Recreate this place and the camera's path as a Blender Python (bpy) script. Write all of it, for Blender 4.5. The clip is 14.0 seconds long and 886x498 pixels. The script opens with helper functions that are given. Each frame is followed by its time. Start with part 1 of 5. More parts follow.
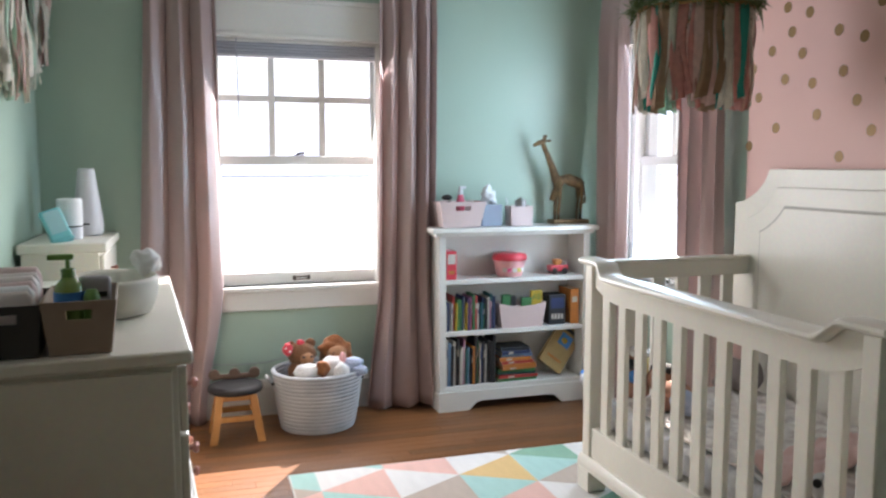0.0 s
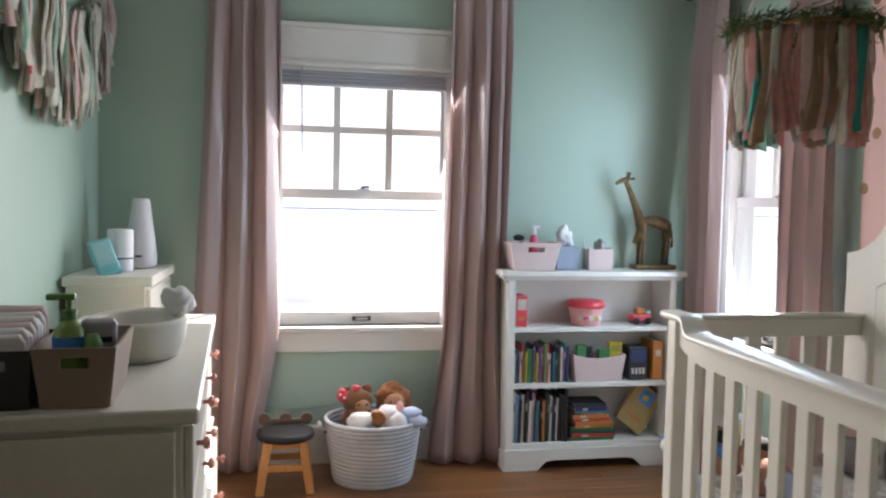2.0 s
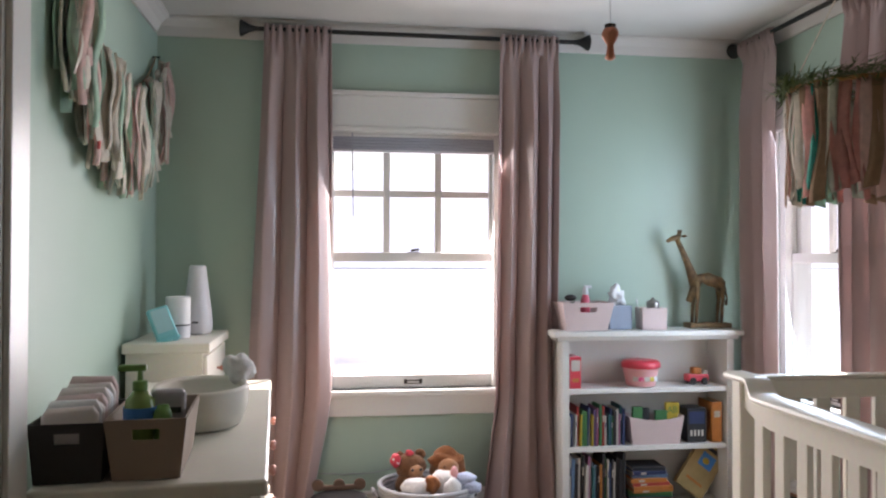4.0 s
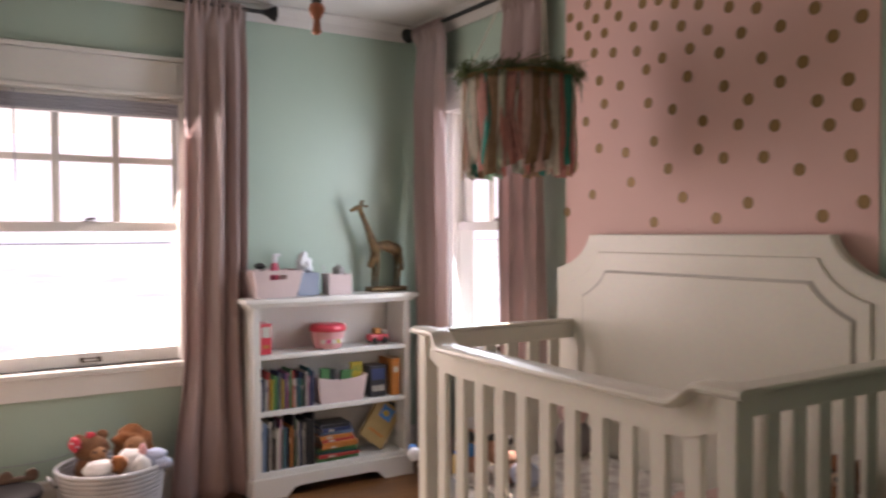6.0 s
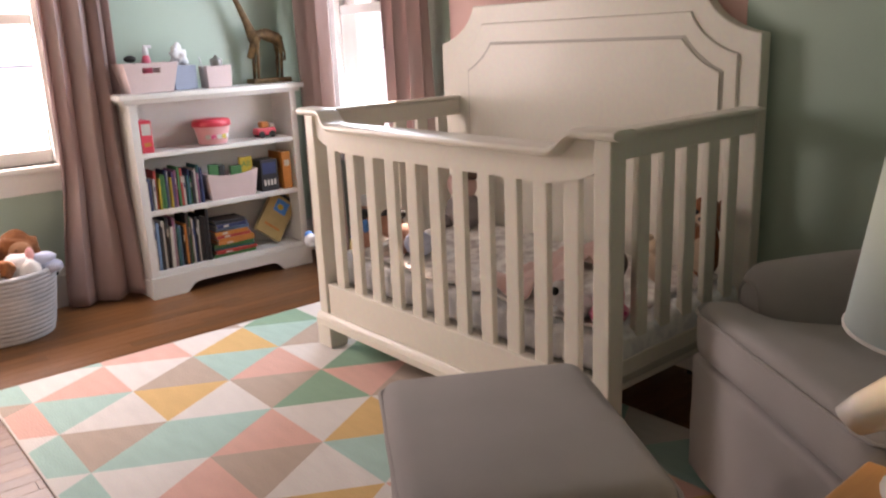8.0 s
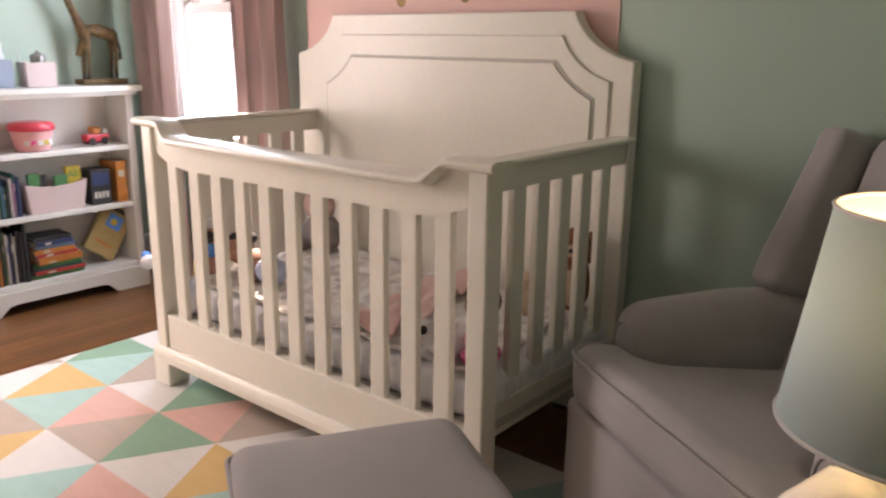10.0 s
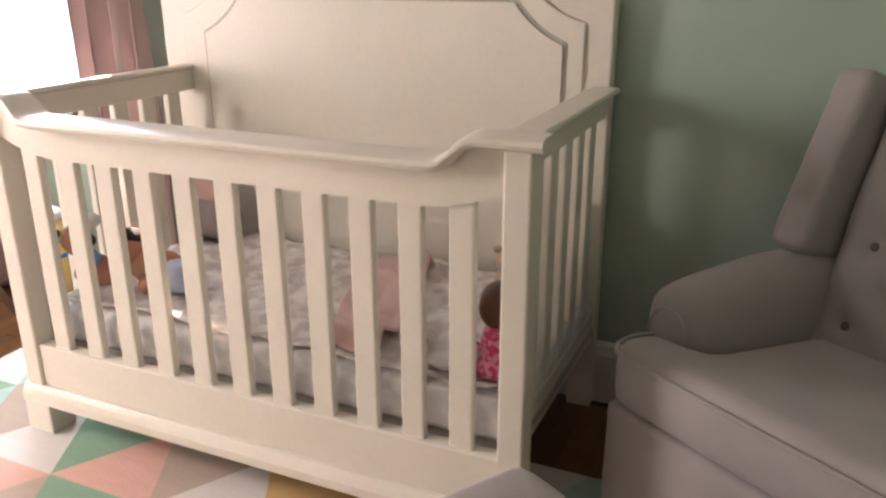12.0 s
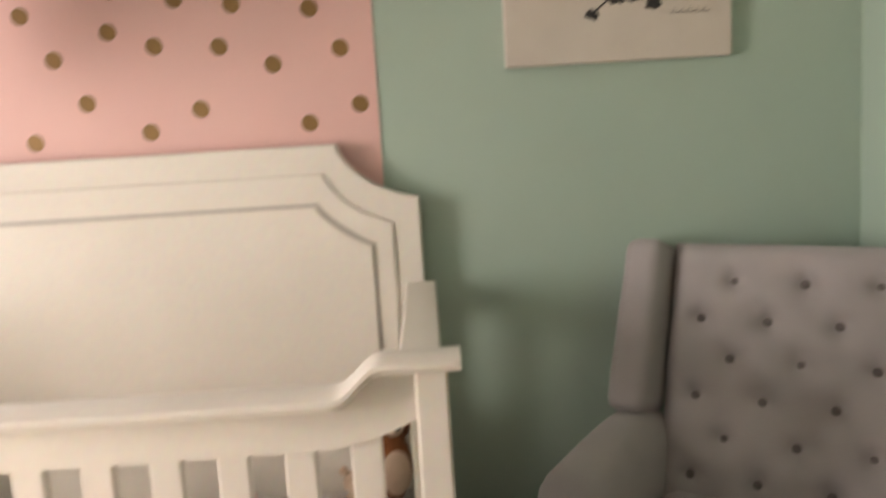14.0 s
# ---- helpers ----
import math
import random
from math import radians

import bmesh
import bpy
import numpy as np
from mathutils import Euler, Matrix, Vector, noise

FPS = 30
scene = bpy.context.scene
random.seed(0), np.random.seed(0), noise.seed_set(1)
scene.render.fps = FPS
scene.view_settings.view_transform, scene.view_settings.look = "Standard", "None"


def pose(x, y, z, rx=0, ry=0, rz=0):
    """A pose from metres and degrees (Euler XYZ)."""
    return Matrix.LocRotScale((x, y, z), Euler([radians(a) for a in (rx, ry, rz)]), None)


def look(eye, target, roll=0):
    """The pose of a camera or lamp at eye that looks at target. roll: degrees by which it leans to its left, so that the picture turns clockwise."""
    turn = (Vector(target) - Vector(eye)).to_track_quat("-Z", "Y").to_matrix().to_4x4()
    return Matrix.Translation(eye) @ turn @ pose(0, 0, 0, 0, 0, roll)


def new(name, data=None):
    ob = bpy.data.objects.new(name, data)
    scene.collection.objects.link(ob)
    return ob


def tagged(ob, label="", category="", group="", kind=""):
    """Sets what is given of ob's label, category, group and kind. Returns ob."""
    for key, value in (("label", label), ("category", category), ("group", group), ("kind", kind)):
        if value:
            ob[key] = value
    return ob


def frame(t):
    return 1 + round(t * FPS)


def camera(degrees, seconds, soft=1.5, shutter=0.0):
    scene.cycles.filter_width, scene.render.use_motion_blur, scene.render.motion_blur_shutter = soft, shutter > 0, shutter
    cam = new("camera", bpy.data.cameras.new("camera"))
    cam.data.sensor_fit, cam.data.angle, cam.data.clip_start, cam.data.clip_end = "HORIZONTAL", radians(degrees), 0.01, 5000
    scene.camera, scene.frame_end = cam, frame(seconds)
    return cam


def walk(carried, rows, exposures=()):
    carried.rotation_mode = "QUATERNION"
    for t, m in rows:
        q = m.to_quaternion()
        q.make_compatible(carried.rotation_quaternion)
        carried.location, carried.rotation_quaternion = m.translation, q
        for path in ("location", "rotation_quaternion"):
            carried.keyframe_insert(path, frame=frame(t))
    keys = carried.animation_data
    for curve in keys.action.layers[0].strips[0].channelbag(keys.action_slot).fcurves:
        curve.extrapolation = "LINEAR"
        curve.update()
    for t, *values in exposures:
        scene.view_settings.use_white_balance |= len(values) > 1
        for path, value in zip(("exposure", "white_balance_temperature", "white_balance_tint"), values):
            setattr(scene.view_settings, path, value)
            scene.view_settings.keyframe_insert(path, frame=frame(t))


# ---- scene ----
cam = camera(58.3, 14.0, soft=2.2, shutter=0.5)
PATH = [
    (0, (0.171, 0.424, 1.293), (0.766, 2.323, 1.087), -0.0),
    (0.5, (0.174, 0.497, 1.286), (0.848, 2.373, 1.121), 0.3),
    (1, (0.224, 0.546, 1.286), (0.899, 2.422, 1.125), 0.6),
    (1.5, (0.312, 0.628, 1.306), (0.814, 2.56, 1.186), 1.7),
    (2, (0.34, 0.684, 1.299), (0.722, 2.644, 1.18), 1.2),
    (2.5, (0.311, 0.709, 1.297), (0.607, 2.683, 1.172), 0.4),
    (2.7, (0.29, 0.711, 1.307), (0.547, 2.692, 1.204), 0.5),
    (4.8, (0.281, 0.685, 1.317), (0.66, 2.648, 1.361), -0.2),
    (5, (0.283, 0.685, 1.311), (0.769, 2.626, 1.316), -0.5),
    (5.5, (0.213, 0.683, 1.297), (1.015, 2.514, 1.26), -1.1),
    (6, (0.118, 0.646, 1.294), (1.188, 2.335, 1.252), -0.2),
    (6.5, (0.11, 0.613, 1.283), (1.332, 2.194, 1.216), 0.3),
    (7, (0.099, 0.607, 1.255), (1.358, 2.15, 1.075), -1.4),
    (7.5, (0.119, 0.617, 1.189), (1.356, 2.134, 0.779), -2.9),
    (8, (0.115, 0.61, 1.167), (1.348, 2.099, 0.653), -2.5),
    (8.5, (0.118, 0.616, 1.17), (1.372, 2.073, 0.62), -1.7),
    (9, (0.136, 0.628, 1.181), (1.485, 2.005, 0.648), 1.9),
    (9.2, (0.153, 0.642, 1.181), (1.527, 2.002, 0.669), 2.2),
    (11.3, (0.322, 1.156, 1.212), (1.977, 2.09, 0.589), -0.9),
    (11.5, (0.308, 1.216, 1.199), (1.975, 2.114, 0.556), -0.4),
    (12, (0.335, 1.388, 1.212), (2.056, 2.161, 0.548), -0.1),
    (12.5, (0.333, 1.56, 1.218), (2.115, 2.249, 0.624), -0.1),
    (13, (0.311, 1.725, 1.237), (2.187, 2.127, 0.67), -1.2),
    (13.5, (0.349, 1.806, 1.253), (2.277, 2.026, 0.766), -0.9),
    (14, (0.398, 1.814, 1.283), (2.378, 1.785, 1.006), -3.5),
]
walk(cam, [(t, look(eye, target, roll)) for t, eye, target, roll in PATH], [(0.0, 1.94, 6900, 19), (0.5, 1.80, 6950, 20), (1.0, 1.74, 6950, 20), (2.6, 1.72, 6950, 22), (5.0, 1.48, 7700, 31), (5.5, 1.40, 7950, 34), (6.5, 1.76, 8500, 37), (7.5, 1.90, 8350, 36), (9.0, 2.08, 8350, 36), (11.5, 2.40, 8250, 33), (12.5, 2.52, 8200, 33), (13.2, 2.58, 8200, 32), (14.0, 2.78, 8300, 29)])

# ---- world, sun, window light ----
SUN_AZ, SUN_EL = 31.0, 39.0          # degrees east of +y, and above the horizon
world = bpy.data.worlds.new("sky")
scene.world = world
world.use_nodes = True
wn = world.node_tree.nodes
sky = wn.new("ShaderNodeTexSky")
sky.sky_type, sky.sun_disc = "NISHITA", False
sky.sun_elevation, sky.sun_rotation = radians(SUN_EL), radians(SUN_AZ)
world.node_tree.links.new(sky.outputs[0], wn["Background"].inputs[0])
wn["Background"].inputs[1].default_value = 0.06
sun = new("sun", bpy.data.lights.new("sun", "SUN"))
sun.data.energy, sun.data.angle, sun.data.color = 5.0, radians(0.5), (1, 0.95, 0.88)
se, sa = radians(SUN_EL), radians(SUN_AZ)
sun.matrix_world = look((math.sin(sa) * math.cos(se) * 20, math.cos(sa) * math.cos(se) * 20, math.sin(se) * 20), (0, 0, 0))


def window_light(name, eye, target, w, h, watts, colour):
    ob = new(name, bpy.data.lights.new(name, "AREA"))
    ob.data.shape, ob.data.size, ob.data.size_y, ob.data.energy, ob.data.color = "RECTANGLE", w, h, watts, colour
    ob.matrix_world = look(eye, target)


window_light("daylight_north", (0.7, 4.62, 1.31), (0.85, 2.6, 0.62), 0.86, 1.2, 11.5, (0.88, 0.95, 1.0))
window_light("daylight_east", (2.462, 3.88, 1.31), (0.2, 3.6, 0.95), 0.72, 1.24, 10.5, (0.52, 0.79, 1.0))


# ---- materials ----
def material(name, colour, rough=0.6, metal=0.0, second=None, scale=8.0, grain=120.0, bump=0.08, amount=0.5, stretch=(1, 1, 1), vary=0.0,
             glow=0.0, sheen=0.0, spec=0.5):
    """A surface with slow mottling between two colours, fine grain relief, and a small change from piece to piece."""
    m = bpy.data.materials.new(name)
    m.use_nodes = True
    n, link = m.node_tree.nodes, m.node_tree.links.new
    b = n["Principled BSDF"]
    b.inputs["Roughness"].default_value, b.inputs["Metallic"].default_value = rough, metal
    b.inputs["Sheen Weight"].default_value = sheen
    b.inputs["Specular IOR Level"].default_value = spec
    second = second or tuple(c * 0.88 for c in colour)
    tc, mp = n.new("ShaderNodeTexCoord"), n.new("ShaderNodeMapping")
    mp.inputs["Scale"].default_value = stretch
    link(tc.outputs["Object"], mp.inputs["Vector"])
    slow, fine, ramp, mix = n.new("ShaderNodeTexNoise"), n.new("ShaderNodeTexNoise"), n.new("ShaderNodeValToRGB"), n.new("ShaderNodeMix")
    slow.inputs["Scale"].default_value, slow.inputs["Detail"].default_value = scale, 5
    fine.inputs["Scale"].default_value, fine.inputs["Detail"].default_value = grain, 3
    link(mp.outputs[0], slow.inputs["Vector"])
    link(mp.outputs[0], fine.inputs["Vector"])
    ramp.color_ramp.elements[0].position, ramp.color_ramp.elements[1].position = 0.5 - amount / 2, 0.5 + amount / 2
    ramp.color_ramp.elements[0].color, ramp.color_ramp.elements[1].color = (*second, 1), (*colour, 1)
    link(slow.outputs["Fac"], ramp.inputs["Fac"])
    mix.data_type, mix.blend_type = "RGBA", "MULTIPLY"
    mix.inputs["Factor"].default_value = 0.12
    link(ramp.outputs["Color"], mix.inputs[6])
    link(fine.outputs["Color"], mix.inputs[7])
    out = mix.outputs[2]
    if vary:
        info, hsv, mm = n.new("ShaderNodeObjectInfo"), n.new("ShaderNodeHueSaturation"), n.new("ShaderNodeMapRange")
        mm.inputs["To Min"].default_value, mm.inputs["To Max"].default_value = 1 - vary, 1 + vary
        link(info.outputs["Random"], mm.inputs["Value"])
        link(mm.outputs[0], hsv.inputs["Value"])
        link(out, hsv.inputs["Color"])
        out = hsv.outputs[0]
    link(out, b.inputs["Base Color"])
    bp = n.new("ShaderNodeBump")
    bp.inputs["Strength"].default_value, bp.inputs["Distance"].default_value = bump, 0.004
    link(fine.outputs["Fac"], bp.inputs["Height"])
    link(bp.outputs[0], b.inputs["Normal"])
    if glow:
        b.inputs["Emission Color"].default_value, b.inputs["Emission Strength"].default_value = (*colour, 1), glow
    return m


def cloth(name, colour, thin, **more):
    """A thin fabric that lets some light through from behind."""
    m = material(name, colour, **more)
    n, link = m.node_tree.nodes, m.node_tree.links.new
    tr, mix = n.new("ShaderNodeBsdfTranslucent"), n.new("ShaderNodeMixShader")
    tr.inputs["Color"].default_value = (*colour, 1)
    mix.inputs[0].default_value = thin
    link(n["Principled BSDF"].outputs[0], mix.inputs[1])
    link(tr.outputs[0], mix.inputs[2])
    link(mix.outputs[0], n["Material Output"].inputs["Surface"])
    return m


# tint for walls behind the camera, chosen to warm their bounce light
BEIGE = material("beige_bounce_tint", (0.44, 0.34, 0.25), 0.6, scale=2.5, grain=260, bump=0.12)
MINT = material("mint_wall_paint", (0.41, 0.545, 0.46), 0.40, scale=2.5, second=(0.385, 0.52, 0.435), grain=260, bump=0.12)
PINK = material("pink_wall_paint", (0.84, 0.53, 0.48), 0.55, scale=2.5, second=(0.81, 0.50, 0.45), grain=260, bump=0.12)
CEIL = material("ceiling_paint", (0.70, 0.67, 0.64), 0.8, scale=2, grain=160, bump=0.15)
TRIM = material("white_trim_paint", (0.75, 0.735, 0.70), 0.35, scale=5, second=(0.71, 0.695, 0.66), grain=90, bump=0.05)
CREAM = material("white_furniture_lacquer", (0.84, 0.80, 0.71), 0.33, scale=6, second=(0.80, 0.76, 0.67), grain=60, bump=0.04)
GROOVE = material("darker_cream_lacquer", (0.55, 0.52, 0.46), 0.5)
OAK = material("oak_floor_board", (0.20, 0.082, 0.026), 0.36, second=(0.12, 0.045, 0.015), scale=7, grain=60, stretch=(1.2, 14, 14), amount=0.7, vary=0.22, bump=0.12)
DARK = material("floor_gap", (0.03, 0.018, 0.01), 0.8)
GOLD = material("gold_dot", (0.30, 0.17, 0.06), 0.5, metal=0.3, scale=30)
CURTAIN = cloth("mauve_satin", (0.50, 0.355, 0.335), 0.24, rough=0.27, second=(0.46, 0.33, 0.315), scale=3, grain=420, bump=0.15, sheen=0.2, stretch=(1, 1, 0.6), spec=1.0)
BLACK = material("black_iron", (0.02, 0.019, 0.018), 0.45, metal=0.3)
BRONZE = material("dark_bronze", (0.07, 0.055, 0.045), 0.4, metal=0.8)
GREYF = material("grey_upholstery", (0.43, 0.40, 0.39), 0.9, second=(0.35, 0.325, 0.317), scale=5, grain=500, bump=0.5, sheen=0.3)
BUTTON = material("grey_button", (0.17, 0.15, 0.14), 0.9, grain=400)
SHADEG = material("slate_blind", (0.40, 0.41, 0.46), 0.8, scale=4, grain=300)
ROPE = material("cotton_rope", (0.54, 0.54, 0.55), 0.95, second=(0.40, 0.41, 0.44), scale=9, grain=240, bump=0.6)
PINE = material("honey_wood", (0.50, 0.24, 0.075), 0.45, second=(0.38, 0.17, 0.05), scale=10, stretch=(6, 6, 1))
ORANGE = material("orange_wood_top", (0.72, 0.36, 0.14), 0.4, second=(0.62, 0.29, 0.10), scale=8, stretch=(1, 9, 9))
SEATDK = material("dark_painted_seat", (0.03, 0.026, 0.026), 0.6, scale=12, spec=0.2)
BROWNP = material("brown_paint", (0.13, 0.075, 0.05), 0.5)
PALEPINK = material("pale_pink_plastic", (0.70, 0.55, 0.54), 0.5, scale=6)
BLUEG = material("blue_grey_card", (0.27, 0.32, 0.41), 0.6)
GIRAFFE = material("carved_giraffe_wood", (0.22, 0.13, 0.052), 0.6, second=(0.09, 0.05, 0.02), scale=34, amount=0.25)
TISSUE = material("white_tissue", (0.85, 0.85, 0.86), 0.9)
WHITEP = material("white_plastic", (0.74, 0.73, 0.76), 0.4)
AQUA = material("aqua_plastic", (0.20, 0.62, 0.66), 0.35)
RED = material("red_plastic", (0.75, 0.06, 0.09), 0.3)
ROSE = material("rose_plastic", (0.85, 0.42, 0.42), 0.35)
CHARCOAL = material("charcoal_felt", (0.055, 0.048, 0.045), 0.95, grain=300, bump=0.4)
TAUPEB = material("taupe_bin", (0.36, 0.27, 0.21), 0.85, grain=300, bump=0.3)
NAPPY = material("quilted_cotton_white", (0.78, 0.72, 0.68), 0.95, second=(0.70, 0.60, 0.58), scale=18)
ROSYC = material("pink_quilted_cotton", (0.74, 0.56, 0.54), 0.95, scale=18)
SHEET = material("printed_cotton_sheet", (0.92, 0.89, 0.85), 0.9, second=(0.62, 0.56, 0.54), scale=20, amount=0.22, grain=300, bump=0.3)
SKIRT = material("printed_white_sheet", (0.93, 0.93, 0.92), 0.9, second=(0.76, 0.76, 0.78), scale=22, amount=0.15, grain=300, bump=0.3)
BLANKET = material("pink_fleece", (0.82, 0.54, 0.49), 0.95, second=(0.75, 0.47, 0.43), scale=12, grain=350, bump=0.5, sheen=0.5)
FURB = material("brown_plush", (0.22, 0.095, 0.04), 1.0, second=(0.13, 0.05, 0.02), scale=40, grain=260, bump=0.9, sheen=0.12)
FURO = material("ginger_plush", (0.33, 0.115, 0.035), 1.0, second=(0.20, 0.062, 0.02), scale=40, grain=260, bump=0.9, sheen=0.12)
FURC = material("cream_plush", (0.70, 0.52, 0.38), 1.0, scale=40, grain=260, bump=0.9, sheen=0.12)
FURT = material("tan_plush", (0.40, 0.19, 0.095), 1.0, scale=40, grain=260, bump=0.9, sheen=0.12)
FURW = material("white_plush", (0.80, 0.77, 0.76), 1.0, scale=30, grain=260, bump=0.8, sheen=0.12)
FURBLUE = material("pale_blue_plush", (0.56, 0.62, 0.80), 1.0, scale=30, grain=260, bump=0.8)
FURG = material("grey_plush", (0.36, 0.32, 0.32), 1.0, scale=30, grain=260, bump=0.8)
SKIN = material("brown_doll_cloth", (0.16, 0.07, 0.04), 0.8)
HOT = material("hot_pink_dress", (0.72, 0.06, 0.20), 0.8, second=(0.85, 0.35, 0.45), scale=60, amount=0.1)
PEACH = material("peach_doll_cloth", (0.50, 0.24, 0.16), 0.8)
BLUE = material("bright_blue", (0.05, 0.25, 0.65), 0.5)
GREEN = material("green_plastic", (0.12, 0.27, 0.06), 0.4)
LEAF = material("fern_green", (0.11, 0.17, 0.045), 0.7, second=(0.06, 0.10, 0.03), scale=30)
ART = material("canvas_print", (0.68, 0.62, 0.54), 0.85, grain=400, bump=0.3)
INK = material("black_ink", (0.03, 0.028, 0.028), 0.8)
CERAM = material("white_ceramic", (0.80, 0.78, 0.74), 0.25, scale=9)
BULB = material("warm_bulb", (1.0, 0.72, 0.38), 0.5, glow=5)
COPPER = material("copper_fob", (0.62, 0.22, 0.13), 0.35, metal=0.4)
SNOW = material("pale_ground", (0.55, 0.60, 0.68), 1.0, second=(0.26, 0.30, 0.38), scale=0.16, grain=0.6, bump=0.0, spec=0.0)
# emission on the far backdrop stands in for bright sky
SKYGLOW = material("glowing_backdrop", (0.80, 0.88, 1.0), 1.0, glow=0.4)
PAPER = material("page_edges", (0.72, 0.68, 0.60), 0.9)
KNOB = material("rosy_copper_knob", (0.42, 0.18, 0.14), 0.3, metal=0.7)
RUGC = {k: material("rug_" + k, c, 0.95, second=tuple(v * 0.9 for v in c), scale=30, grain=260, bump=0.5, stretch=(1, 0.25, 1)) for k, c in dict(
    white=(0.76, 0.73, 0.70), teal=(0.40, 0.62, 0.57), pink=(0.78, 0.47, 0.40), yellow=(0.74, 0.49, 0.22), taupe=(0.52, 0.42, 0.35), green=(0.25, 0.44, 0.32)).items()}
RIB = [cloth("ribbon", c, 0.4, rough=0.85, scale=45, amount=0.3, second=tuple(v * 0.72 for v in c)) for c in (
    (0.86, 0.80, 0.70), (0.74, 0.38, 0.33), (0.52, 0.72, 0.58), (0.06, 0.50, 0.42), (0.47, 0.31, 0.20), (0.82, 0.60, 0.54), (0.72, 0.72, 0.62),
    (0.80, 0.16, 0.14))]
BOOK = [material("book_cloth", c, 0.55, scale=20, second=tuple(v * 0.75 for v in c)) for c in (
    (0.03, 0.05, 0.14), (0.50, 0.06, 0.05), (0.03, 0.16, 0.17), (0.62, 0.58, 0.52), (0.40, 0.14, 0.25), (0.60, 0.42, 0.05), (0.05, 0.22, 0.08),
    (0.10, 0.05, 0.16), (0.62, 0.22, 0.05), (0.03, 0.03, 0.035), (0.16, 0.28, 0.45), (0.45, 0.35, 0.33))]


def glass_material():
    m = bpy.data.materials.new("window_glass")
    m.use_nodes = True
    n, link = m.node_tree.nodes, m.node_tree.links.new
    n.remove(n["Principled BSDF"])
    t, g, mix = n.new("ShaderNodeBsdfTransparent"), n.new("ShaderNodeBsdfGlossy"), n.new("ShaderNodeMixShader")
    g.inputs["Roughness"].default_value = 0.02
    mix.inputs[0].default_value = 0.05
    link(t.outputs[0], mix.inputs[1])
    link(g.outputs[0], mix.inputs[2])
    link(mix.outputs[0], n["Material Output"].inputs["Surface"])
    return m


def shade_material():
    m = bpy.data.materials.new("lamp_shade_cloth")
    m.use_nodes = True
    n, link = m.node_tree.nodes, m.node_tree.links.new
    b, tr, mix = n["Principled BSDF"], n.new("ShaderNodeBsdfTranslucent"), n.new("ShaderNodeMixShader")
    b.inputs["Base Color"].default_value, b.inputs["Roughness"].default_value = (0.57, 0.71, 0.71, 1), 0.9
    tr.inputs["Color"].default_value = (0.50, 0.56, 0.50, 1)
    wv, bp = n.new("ShaderNodeTexNoise"), n.new("ShaderNodeBump")
    wv.inputs["Scale"].default_value, bp.inputs["Strength"].default_value = 300, 0.3
    link(wv.outputs["Fac"], bp.inputs["Height"])
    link(bp.outputs[0], b.inputs["Normal"])
    mix.inputs[0].default_value = 0.22
    link(b.outputs[0], mix.inputs[1])
    link(tr.outputs[0], mix.inputs[2])
    link(mix.outputs[0], n["Material Output"].inputs["Surface"])
    return m


GLASS, LAMPCLOTH = glass_material(), shade_material()


# ---- mesh helpers ----
def part(name, bm, mat, parent=None, label="", smooth=False, at=None):
    """Links a bmesh as one mesh object, under a thing or a part."""
    me = bpy.data.meshes.new(name)
    bmesh.ops.recalc_face_normals(bm, faces=bm.faces)
    bm.to_mesh(me)
    bm.free()
    for mm in (mat if isinstance(mat, (list, tuple)) else [mat]):
        me.materials.append(mm)
    if smooth:
        me.shade_smooth()
    ob = new(name, me)
    if parent:
        ob.parent = parent
    if at is not None:
        ob.matrix_basis = at
    if label:
        ob["label"] = label
    return ob


def thing(name, label, category, at=None, group=""):
    ob = new(name)
    ob.empty_display_size = 0.05
    if at is not None:
        ob.matrix_basis = at
    return tagged(ob, label, category, group)


def add(bm, other):
    """Joins another bmesh into bm."""
    me = bpy.data.meshes.new("tmp")
    other.to_mesh(me)
    other.free()
    bm.from_mesh(me)
    bpy.data.meshes.remove(me)
    return bm


def box(x0, x1, y0, y1, z0, z1, bevel=0.004, seg=2):
    bm = bmesh.new()
    bmesh.ops.create_cube(bm, size=1)
    for v in bm.verts:
        v.co = Vector(((x0 + x1) / 2 + v.co.x * (x1 - x0), (y0 + y1) / 2 + v.co.y * (y1 - y0), (z0 + z1) / 2 + v.co.z * (z1 - z0)))
    if bevel:
        bmesh.ops.bevel(bm, geom=bm.edges[:], offset=bevel, segments=seg, affect="EDGES", profile=0.5)
    return bm


def boxes(*specs, bevel=0.003):
    bm = bmesh.new()
    for sp in specs:
        add(bm, box(*sp, bevel=bevel))
    return bm


def prism(outline, axis, a, b, bevel=0.0):
    """Extrudes an outline of (u, v) along an axis from a to b; u, v are the other two axes in order."""
    bm = bmesh.new()
    put = {"x": lambda u, v, w: (w, u, v), "y": lambda u, v, w: (u, w, v), "z": lambda u, v, w: (u, v, w)}[axis]
    lo = [bm.verts.new(put(u, v, a)) for u, v in outline]
    hi = [bm.verts.new(put(u, v, b)) for u, v in outline]
    bm.faces.new(lo)
    bm.faces.new(hi)
    k = len(lo)
    for i in range(k):
        bm.faces.new((lo[i], lo[(i + 1) % k], hi[(i + 1) % k], hi[i]))
    if bevel:
        bmesh.ops.recalc_face_normals(bm, faces=bm.faces)
        sharp = [e for e in bm.edges if e.calc_face_angle(0) > 0.6]
        bmesh.ops.bevel(bm, geom=sharp, offset=bevel, segments=2, affect="EDGES", profile=0.5)
    return bm


